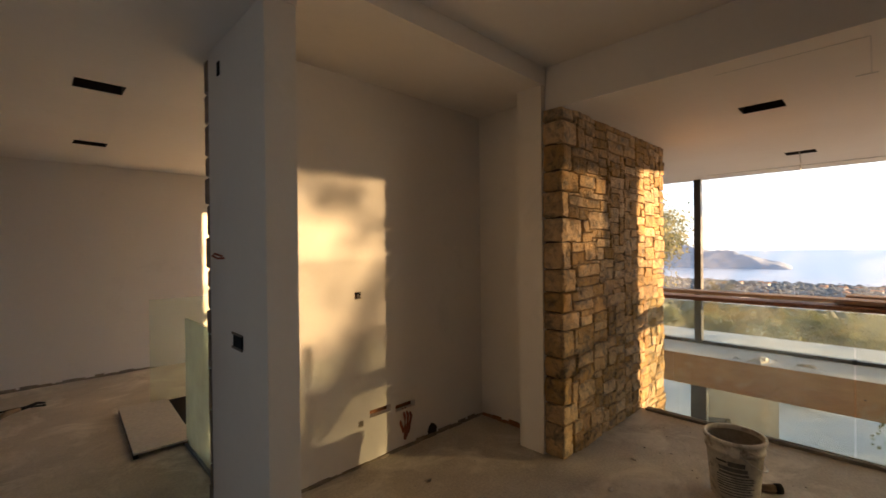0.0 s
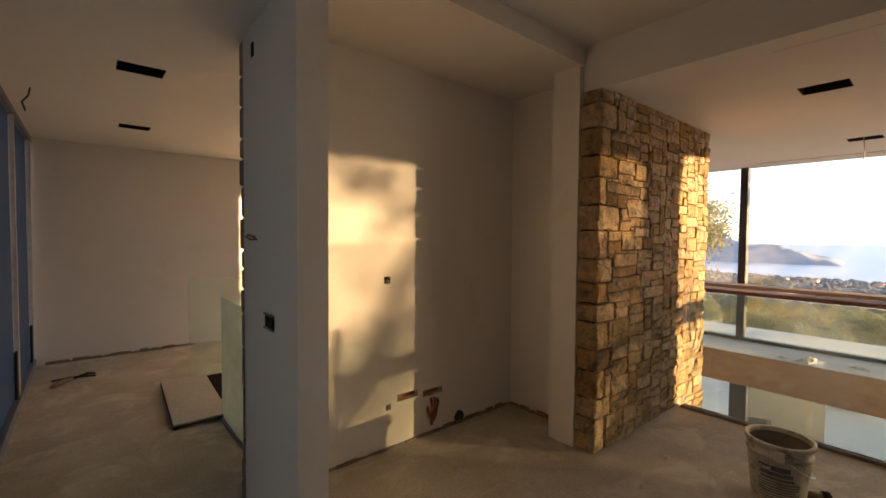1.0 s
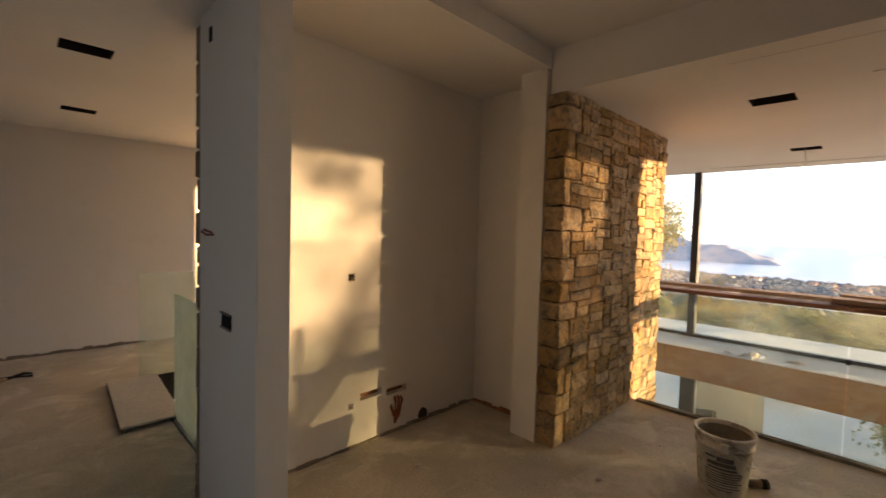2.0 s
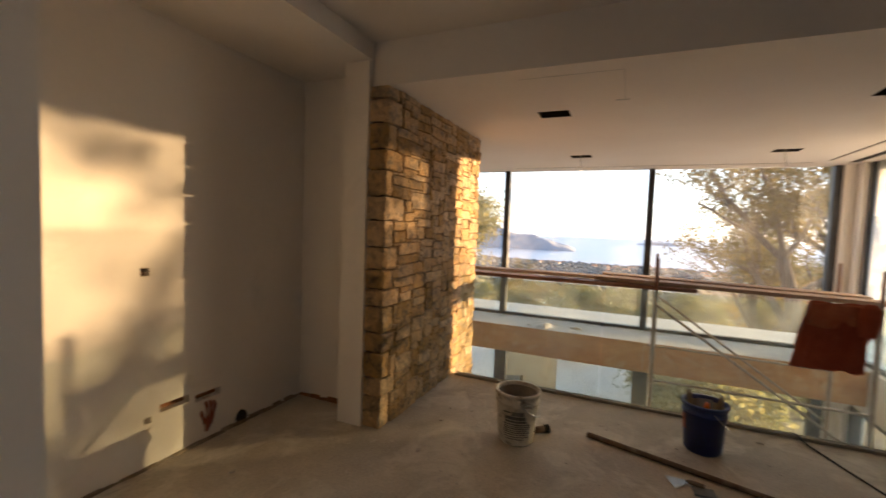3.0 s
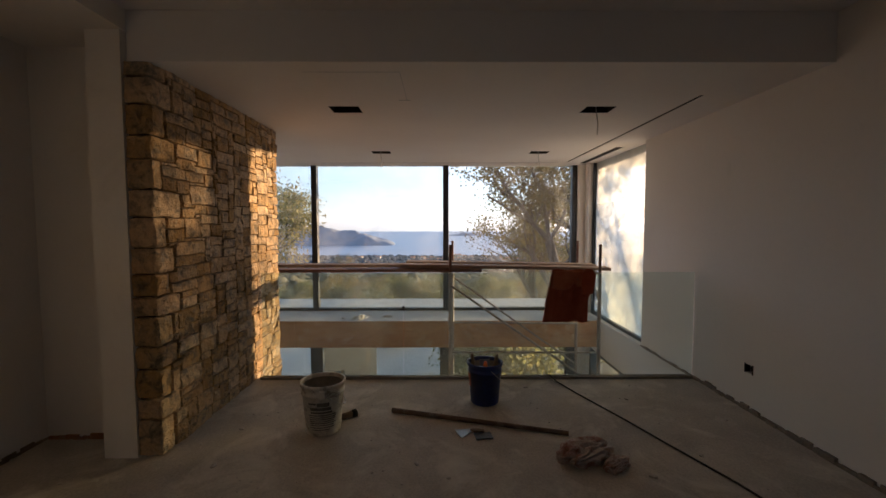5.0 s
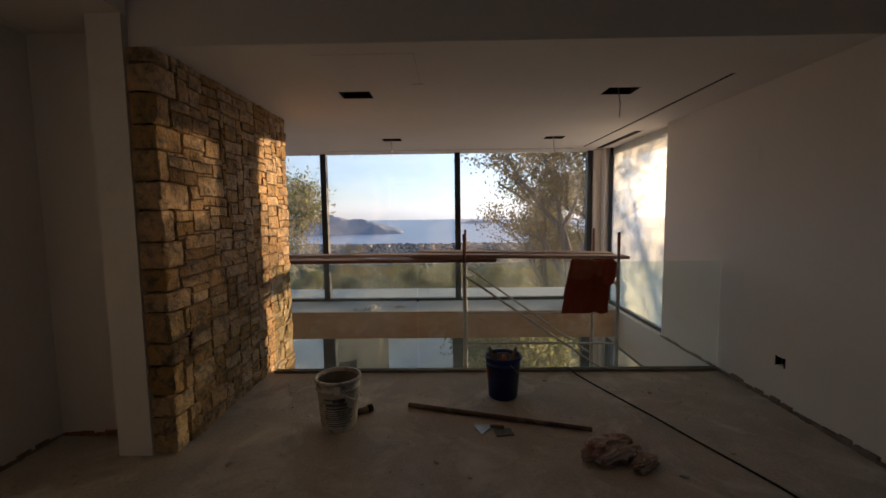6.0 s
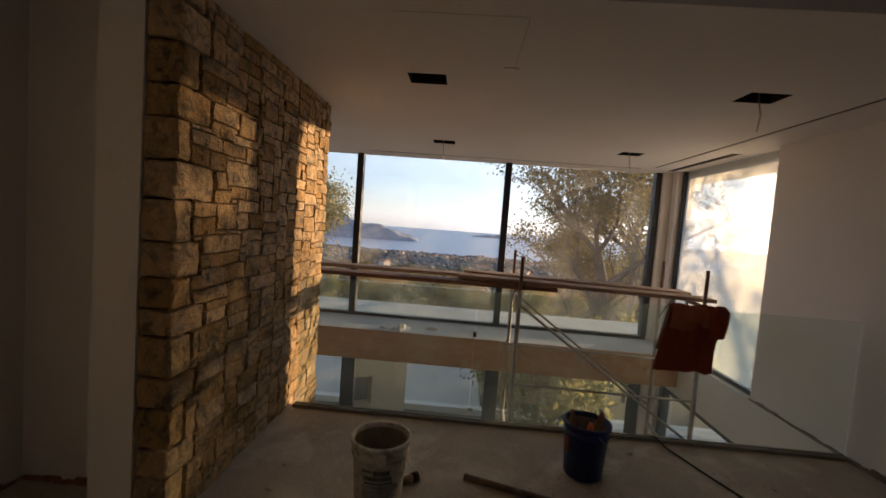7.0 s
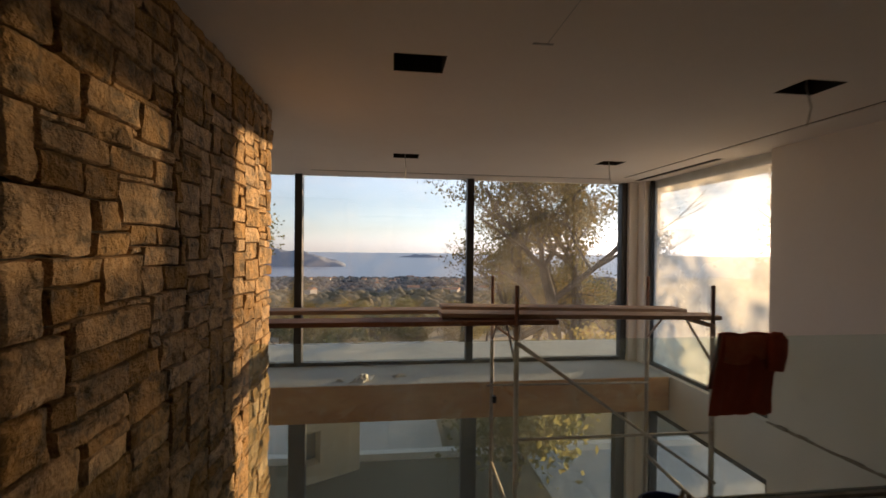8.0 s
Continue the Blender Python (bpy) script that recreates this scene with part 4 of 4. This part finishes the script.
single("ground", bm, "ground", "dry grassy slope falling towards the sea", "ground", kind="structure", smooth=True)
bm = bmesh.new()
f_ = [bm.verts.new(p) for p in ((700, -9000, -80), (9000, -9000, -80), (9000, 9000, -80), (700, 9000, -80))]
bm.faces.new(f_)
single("sea", bm, "sea", "calm pale blue evening sea", "sea", kind="structure")


def island(name, label, x0, y0, half_len, half_wid, high, seed, turn, n=70, m=24):
    bm = bmesh.new()
    rows = []
    for i in range(n + 1):
        row = []
        for j in range(m + 1):
            u, v = -1 + 2 * i / n, -1 + 2 * j / m
            env = max(0, 1 - u * u) ** 0.55 * max(0, 1 - v * v) ** 0.8
            hgt = env * high * (0.72 + 0.5 * noise.fractal(Vector((u * 2.2, v * 1.2, seed)), 1.0, 2.0, 5)) * (1 - 0.35 * max(0, -u))
            row.append(bm.verts.new((u * half_len, v * half_wid, hgt - 1)))
        rows.append(row)
    for i in range(n):
        for j in range(m):
            bm.faces.new((rows[i][j], rows[i + 1][j], rows[i + 1][j + 1], rows[i][j + 1]))
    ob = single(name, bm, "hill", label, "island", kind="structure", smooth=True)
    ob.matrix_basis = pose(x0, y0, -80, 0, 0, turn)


# these hills look hazy only through their base colour
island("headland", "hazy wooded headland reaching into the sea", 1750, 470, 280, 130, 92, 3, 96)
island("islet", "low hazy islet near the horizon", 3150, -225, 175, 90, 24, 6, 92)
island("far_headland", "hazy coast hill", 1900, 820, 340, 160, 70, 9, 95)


def grow(seed, height, spread, leaves, leaf, lean=0.0, depth=5, low=0.25, clump=0.5, keep=None):
    """Trunk and limbs as tapered tubes, leaves round the twigs: two bmeshes."""
    rg = random.Random(seed)
    wood, tips = bmesh.new(), []

    def limb(p, d, length, r, level):
        pts, rad = [p.copy()], [r]
        n = 4 if level < 3 else 3
        for k in range(n):
            d = (d + Vector((rg.uniform(-1, 1), rg.uniform(-1, 1), rg.uniform(-0.5, 0.8))) * (0.16 + 0.05 * level)).normalized()
            p = p + d * length / n
            pts.append(p.copy())
            rad.append(r * (1 - 0.42 * (k + 1) / n))
            if level >= 2:
                tips.append((p.copy(), level))
        tube_into(wood, pts, rad, max(4, 9 - 2 * level), close=False)
        if level < depth:
            for k in range(rg.randint(2, 3) if level else rg.randint(4, 5)):
                at = rg.randint(1, n) if level else rg.choice((2, 3, 4, 4))
                side = Vector((rg.uniform(-1, 1), rg.uniform(-1, 1), rg.uniform(-0.15, 0.55)))
                side.x *= spread
                side.y *= spread
                nd = (d * 0.55 + side).normalized()
                limb(pts[at], nd, length * rg.uniform(0.55, 0.78), rad[at] * rg.uniform(0.5, 0.72), level + 1)

    limb(Vector((0, 0, 0)), Vector((lean, 0, 1)).normalized(), height * 0.42, height * 0.026, 0)
    crown = bmesh.new()
    hubs = [t for t in tips if t[0].z > height * low]
    for k in range(leaves):
        c, lv_ = hubs[rg.randrange(len(hubs))]
        p = c + Vector((rg.gauss(0, 1), rg.gauss(0, 1), rg.gauss(0, 0.8))) * clump * 0.5
        if keep and not keep(p):
            continue
        s = leaf * rg.uniform(0.6, 1.3)
        q = Euler((rg.uniform(0, 6.28), rg.uniform(-1.2, 1.2), rg.uniform(0, 6.28))).to_matrix()
        quad = [crown.verts.new(p + q @ Vector(v_) * s) for v_ in ((-0.5, 0, 0), (0, -0.32, 0.08), (0.55, 0, 0), (0, 0.32, 0.08))]
        crown.faces.new(quad)
    return wood, crown


def tree(label, at, seed, height, spread, leaves, leaf, material, **more):
    t_ = thing("tree", label, "tree", "trees outside", at)
    wood, crown = grow(seed, height, spread, leaves, leaf, **more)
    me = bpy.data.meshes.new("trunk")
    wood.to_mesh(me)
    wood.free()
    me.materials.append(M["bark"])
    tr = new("trunk", me)
    tr.parent = t_
    me2 = bpy.data.meshes.new("crown")
    crown.to_mesh(me2)
    crown.free()
    me2.materials.append(M[material])
    cr = new("crown", me2)
    cr.parent = t_
    return t_


# keep cuts crowns back so that the sunbeams reach the walls
oak = tree("large oak with thinning yellow-green leaves beside the house", pose(14.6, -4.6, ground_z(14.6, -4.6), 0, 0, 0), 5, 10.5, 1.0, 17000, 0.105, "leaf", low=0.2, clump=0.5, keep=lambda p: p.y + 1.191 * p.x > -3.5 or not 3.4 < p.z < 7.6)
tree("tall oak with olive and yellow leaves on the slope", pose(17.0, -5.9, ground_z(17.0, -5.9)), 41, 11.0, 0.85, 15000, 0.115, "leaf", low=0.22, clump=0.45, keep=lambda p: p.y + 1.191 * p.x > -4.8)
tree("half-bare oak with thin crown among the others", pose(19.3, -4.7, ground_z(19.3, -4.7), 0, 0, 200), 58, 9.5, 1.0, 5000, 0.115, "leaf", low=0.2, clump=0.45)
# two oaks added out of view, to dapple sun on recess and stones
gold = tree("oak with golden leaves, added unseen to dapple the sun", pose(22, -25.4, ground_z(22, -25.4)), 12, 9.5, 1.1, 5500, 0.11, "leaf_gold", low=0.15, clump=0.6)
tree("tall young oak with loose golden foliage, added unseen to dapple the sun", pose(16.9, -17.4, ground_z(16.9, -17.4)), 35, 11.0, 0.9, 2500, 0.16, "leaf_gold", low=0.3, clump=0.45, depth=3, keep=lambda p: p.y + 1.191 * p.x < 3.6)
pine = tree("dark green tree on the slope", pose(24, 9.6, ground_z(24, 9.6) - 0.5), 23, 11.0, 0.9, 10000, 0.17, "leaf_green", low=0.2, clump=0.8)
# cypress set in the sun's path to shade the near stones
tree("slim dark cypress on the slope beside the house", pose(13.5, -10.45, ground_z(13.5, -10.45)), 64, 5.6, 0.3, 7000, 0.13, "leaf_dark", low=0.12, clump=0.55, depth=4, keep=lambda p: math.hypot(p.x, p.y) < 0.16 + 0.085 * (5.4 - p.z))
rng = random.Random(4)
# the last two spots are added to block sun bound for the hall
spots = [(19.5, -6.5), (22, -10), (30, -8), (34, -15), (27, 3), (33, 7.5), (36, -1.5), (44, 4), (46, 12), (40, 17), (30, 16), (52, -6), (58, 8), (62, 1), (30, -44), (24, 1), (26, -3), (29, 0.5), (31, 4.5), (34, -4.5), (38, 3), (41, 8), (35, 11.5), (28, 7), (23, 5), (48, 0), (50, 9.5), (45, -9), (25, -7), (16, -22), (66, 17), (72, -12), (20, 9), (80, 6), (38, -22), (90, -3), (95, 14), (55, 22), (32, -21), (27, -12)]
for k, (x, y) in enumerate(spots):
    src = (gold if y < -5 else pine, pine, oak)[k % 3]
    tall = 0.95 if 18 < x < 26 and -12 < y < -5 else 0.62 if x > 24 else 0.9 if y < -7 else 0.6
    copy = copy_thing(src, pose(x, y, ground_z(x, y) - 0.6, 0, 0, rng.uniform(0, 360)))
    s = tall * rng.uniform(0.7, 1.0)
    copy.scale = (s, s, s * rng.uniform(0.75, 1.0))
    tagged(copy, ("golden oak" if y < -5 else "sunlit green tree", "dark green tree", "yellow-green oak")[k % 3] + " on the slope below the house")

for x, y, s, turn in ((26, 4.4, 0.52, 40), (31, 6.8, 0.5, 160), (23, 2.4, 0.42, 250), (35, 2.0, 0.5, 80)):
    copy = copy_thing(gold, pose(x, y, ground_z(x, y) - 0.5, 0, 0, turn))
    copy.scale = (s, s, s)
    tagged(copy, "small golden oak on the slope below the house")

# bushes under the windows
bush_src = None
for k, (x, y, s) in enumerate(((9.95, -1.65, 0.95), (12.7, -3.1, 0.9), (13.0, -4.5, 1.0), (12.0, -0.9, 0.7), (16.0, 2.0, 1.1), (16.5, -12.0, 1.0), (17.5, 6.8, 1.0))):
    if bush_src is None:
        bush_src = tree("leafy green bush by the terrace", pose(x, y, ground_z(x, y)), 31, 2.6, 1.5, 4200, 0.12, "leaf_bush", low=0.05, depth=4)
        bush_src["category"], bush_src["group"] = "bush", "bushes"
        bush_src.name = "bush"
    else:
        c = copy_thing(bush_src, pose(x, y, ground_z(x, y), 0, 0, 50 * k))
        c.scale = (s, s, s)

# the wooded plain towards the shore
rng = random.Random(77)
vs_, fs_ = [], []


def clump_into(x, y, zb, r, h):
    base = len(vs_)
    rings, sides = 5, 7
    tw = rng.uniform(0, 6)
    for i in range(rings):
        f = i / (rings - 1)
        rr = r * (0.35 + 0.9 * math.sin(math.pi * min(0.97, 0.2 + 0.78 * f)))
        for k in range(sides):
            a = tw + 2 * math.pi * k / sides
            j = rng.uniform(0.6, 1.25)
            vs_.append((x + rr * j * math.cos(a), y + rr * j * math.sin(a), zb + h * (f + rng.uniform(-0.09, 0.09))))
    for i in range(rings - 1):
        for k in range(sides):
            fs_.append((base + i * sides + k, base + i * sides + (k + 1) % sides, base + (i + 1) * sides + (k + 1) % sides, base + (i + 1) * sides + k))
    fs_.append(tuple(base + (rings - 1) * sides + k for k in range(sides)))


# the farther half gets the material with haze in its colour
for name, label, mt, n, x0, x1 in (("woods", "woods and gardens on the slope below", "wood_mid", 3600, 60, 380), ("far_woods", "far woods along the shore, haze put into their colour", "wood_haze", 5200, 370, 1150)):
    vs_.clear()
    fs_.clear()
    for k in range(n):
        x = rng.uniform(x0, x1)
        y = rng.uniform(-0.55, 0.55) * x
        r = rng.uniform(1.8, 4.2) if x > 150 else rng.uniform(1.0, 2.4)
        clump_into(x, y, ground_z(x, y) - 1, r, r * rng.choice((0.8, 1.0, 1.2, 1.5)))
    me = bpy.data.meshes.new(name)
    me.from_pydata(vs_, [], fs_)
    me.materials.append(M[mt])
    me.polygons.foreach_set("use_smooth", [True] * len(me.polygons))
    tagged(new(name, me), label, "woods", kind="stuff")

rng = random.Random(15)
for k in range(34):
    x = rng.uniform(330, 1080)
    y = rng.uniform(-0.22, 0.3) * x
    w, d, h = rng.uniform(5, 10), rng.uniform(5, 9), rng.uniform(3.5, 6.5)
    t_ = thing("house", "small pale house with a tiled roof among far trees", "house", "far houses", pose(x, y, ground_z(x, y), 0, 0, rng.uniform(0, 90)))
    part("wall", boxes((-w / 2, w / 2, -d / 2, d / 2, -2, h)), "house_wall", t_)
    bm = bmesh.new()
    r_ = [bm.verts.new(p) for p in ((-w / 2 - 0.4, -d / 2 - 0.4, h), (w / 2 + 0.4, -d / 2 - 0.4, h), (w / 2 + 0.4, d / 2 + 0.4, h), (-w / 2 - 0.4, d / 2 + 0.4, h), (-w / 2 - 0.4, 0, h + 1.8), (w / 2 + 0.4, 0, h + 1.8))]
    for f in ((0, 1, 5, 4), (3, 4, 5, 2), (0, 4, 3), (1, 2, 5), (0, 3, 2, 1)):
        bm.faces.new([r_[q] for q in f])
    part("roof", bm, "house_roof", t_)

# ---- stone wall, its stones last ----
SX0, SX1, SY = 2.905, 4.985, 1.672
wall = single("wall_stone", boxes((SX0 + 0.035, SX1 - 0.005, SY + 0.035, 1.829, 0.0, 2.598), (2.99, SX1 - 0.005, 1.833, 2.046, 0.0, 2.60), (3.31, SX1 - 0.005, 2.05, 3.18, LOW, 2.60), (EDGE + 0.05, SX1 - 0.005, SY + 0.035, 2.046, LOW, -0.002)), "joint", "rough split-stone wall of grey and ochre blocks", "wall", kind="structure")


def pack(w, h, seed, sizes, fixed=()):
    """Fills w x h units with rectangles, course by course; fixed ones first."""
    rg = random.Random(seed)
    taken = [[False] * w for _ in range(h)]
    out = []

    def put(x, y, a, b_):
        for yy in range(y, y + b_):
            for xx in range(x, x + a):
                taken[yy][xx] = True
        out.append((x, y, a, b_))

    def clear(x, y, a, b_):
        return y + b_ <= h and not any(taken[yy][xx] for yy in range(y, y + b_) for xx in range(x, x + a))

    for x, y, a, b_ in fixed:
        while a > 2 and not clear(x, y, a, b_):
            x, a = (x + 1, a - 1) if taken[y][x] else (x, a - 1)
        if clear(x, y, a, b_):
            put(x, y, a, b_)
    for y in range(h):
        for x in range(w):
            if taken[y][x]:
                continue
            a, b_ = rg.choice(sizes)
            free = 0
            while x + free < w and not taken[y][x + free]:
                free += 1
            a = min(a, free)
            if free - a < 4:
                a = free if free < 15 else free // 2
            while b_ > 1 and not clear(x, y, a, b_):
                b_ -= 1
            if clear(x, y, a, b_ + 1) and not clear(x, y, a, b_ + 2):
                b_ += 1
            put(x, y, a, b_)
    return out


def warp(u, z):
    """The unevenness of the courses: how far the wall's pattern is pushed along and up."""
    a = noise.noise_vector(Vector((u * 3.2, z * 3.2, 1.5)))
    b_ = noise.noise_vector(Vector((u * 9.0, z * 9.0, 6.5)))
    return a.x * 0.016 + b_.x * 0.008, a.y * 0.014 + b_.y * 0.006


def stone_mesh(w, h, seed, u0=0.0, z0=0.0, deep=0.05):
    """A split stone: wavy outline, rounded arrises, hewn face. Face towards -y, centred on its middle."""
    bm = bmesh.new()
    nu, nv = 2 + max(3, min(11, int(w / 0.024))), 2 + max(2, min(8, int(h / 0.024)))
    grid = []
    o = Vector((seed * 1.7, seed * 0.9, seed * 2.3))
    tilt = noise.noise(o * 3.1) * 0.06, noise.noise(o * 2.3) * 0.06
    for j in range(nv + 1):
        row = []
        for i in range(nu + 1):
            u = -1 if i == 0 else 1 if i == nu else (-1 + 2 * (i - 1) / (nu - 2)) * (1 - 0.008 / w)
            v = -1 if j == 0 else 1 if j == nv else (-1 + 2 * (j - 1) / (nv - 2)) * (1 - 0.008 / h)
            p = Vector((u * w / 2, 0, v * h / 2))
            e = max(abs(u), abs(v))
            corner = (abs(u) * abs(v)) ** 3
            p.x *= 1 - 0.02 * corner
            p.z *= 1 - 0.025 * corner
            p.x += 0.005 * noise.noise(Vector((p.z * 14, seed, 1.0))) * (abs(u) > 0.9)
            p.z += 0.004 * noise.noise(Vector((p.x * 11, seed, 5.0))) * (abs(v) > 0.9)
            du, dz = warp(u0 + p.x, z0 + p.z)
            relief = 0.016 * noise.noise(Vector((p.x * 10, p.z * 10, seed * 3.3))) + 0.011 * noise.noise(Vector((p.x * 24, p.z * 24, seed * 1.1)))
            edge = 0.007 if e > 0.99 else 0.0
            soft = 1 - 0.4 * e ** 8
            p.y = -(0.012 + relief * soft + 0.006 * soft + p.x * tilt[0] + p.z * tilt[1]) + edge
            p.x += du
            p.z += dz
            row.append(bm.verts.new(p))
        grid.append(row)
    for j in range(nv):
        for i in range(nu):
            bm.faces.new((grid[j][i], grid[j][i + 1], grid[j + 1][i + 1], grid[j + 1][i]))
    rim = grid[0] + [r[-1] for r in grid[1:]] + grid[-1][-2::-1] + [r[0] for r in grid[-2:0:-1]]
    back = [bm.verts.new((v.co.x, deep, v.co.z)) for v in rim]
    for k in range(len(rim)):
        bm.faces.new((rim[k], back[k], back[(k + 1) % len(rim)], rim[(k + 1) % len(rim)]))
    me = bpy.data.meshes.new("stone")
    bm.normal_update()
    bmesh.ops.recalc_face_normals(bm, faces=bm.faces)
    bm.to_mesh(me)
    bm.free()
    me.materials.append(M["stone"])
    me.polygons.foreach_set("use_smooth", [True] * len(me.polygons))
    me.set_sharp_from_angle(angle=radians(38))
    return me


def lay(u0, z0, w, h, seed):
    gap = 0.005
    me = stone_mesh(w - gap, h - gap, seed, u0 + w / 2, z0 + h / 2)
    ob = new("stone", me)
    ob.parent = wall
    rg = random.Random(seed)
    out = rg.uniform(-0.004, 0.005)
    ob.matrix_basis = pose(u0 + w / 2, SY + 0.008 - out, z0 + h / 2)
    return ob


U = 0.025
SIZES = [(6, 2), (8, 2), (10, 3), (12, 3), (6, 3), (8, 4), (10, 4), (12, 4), (5, 4), (7, 3), (8, 3), (13, 4), (7, 5), (9, 6), (5, 6), (6, 5), (11, 2), (10, 5), (8, 5)]
# corner blocks wrap round the end of the wall; the large blocks near the corner
JOINTS = [0, 10, 16, 24, 30, 38, 43, 49, 56, 64, 71, 79, 85, 93, 100, 104]
REACH = [6, 9, 5, 8, 6, 10, 6, 8, 5, 12, 4, 10, 6, 9, 7]
BLOCKS = [(6, 85, 9, 5), (15, 86, 8, 4), (10, 81, 10, 4), (20, 80, 9, 5), (10, 78, 8, 3), (4, 75, 10, 3), (4, 71, 6, 4), (10, 71, 6, 4), (14, 75, 10, 3), (16, 68, 14, 6), (12, 67, 4, 4), (12, 64, 6, 3), (18, 65, 7, 3), (21, 62, 11, 3), (5, 61, 8, 3), (13, 58, 8, 6), (21, 58, 6, 4), (5, 57, 8, 4), (8, 53, 15, 4), (23, 50, 9, 9), (8, 50, 15, 3), (9, 46, 9, 4), (18, 46, 8, 4), (18, 41, 10, 5)]
quoins = [(ln, z0, z1 - z0) for ln, z0, z1 in zip(REACH, JOINTS, JOINTS[1:])]
seed = 100
for x, y, a, b_ in pack(83, 104, 9, SIZES, [(0, z0, ln, hq) for ln, z0, hq in quoins] + BLOCKS):
    if x == 0 and (a, y, b_) in quoins:
        continue
    seed += 1
    lay(SX0 + x * U, y * U, a * U, b_ * U, seed)
for ln, zq, hq in quoins:
    seed += 1
    w, d, h = ln * U - 0.006, 0.17, hq * U - 0.006
    bm = boxes((-w / 2, w / 2, -d / 2, d / 2, -h / 2, h / 2))
    bmesh.ops.subdivide_edges(bm, edges=bm.edges[:], cuts=8, use_grid_fill=True)
    for v in bm.verts:
        c = v.co
        n_ = [abs(c.x) / (w / 2), abs(c.y) / (d / 2), abs(c.z) / (h / 2)]
        edge = sum(q > 0.99 for q in n_)
        if edge >= 2:
            v.co = Vector((c.x * (1 - 0.007 / w * 2), c.y * (1 - 0.007 / d * 2), c.z * (1 - 0.005 / h * 2)))
        v.co += Vector(noise.noise_vector(c * 9 + Vector((seed * 2.1, 0, 0)))) * 0.014 * (1.2 - min(1.0, sorted(n_)[1] ** 4)) + Vector(noise.noise_vector(c * 24 + Vector((seed, 0, 0)))) * 0.005
        v.co.z = max(-h / 2, min(h / 2, v.co.z))
        du, dz = warp(SX0 + w / 2 + c.x, zq * U + hq * U / 2 + c.z)
        v.co.x += du * (0.5 + c.x / w)
        v.co.z += dz
    me = mesh_of("stone", bm, "stone", True)
    me.set_sharp_from_angle(angle=radians(40))
    ob = new("stone", me)
    ob.parent = wall
    ob.matrix_basis = pose(SX0 - 0.008 + w / 2 + 0.002, SY - 0.012 + d / 2, zq * U + hq * U / 2)
# below the floor edge and at the far end
for x, y, a, b_ in pack(24, 80, 31, SIZES):
    seed += 1
    lay(EDGE + 0.05 + x * U, -2.0 + y * U, a * U, b_ * U, seed)
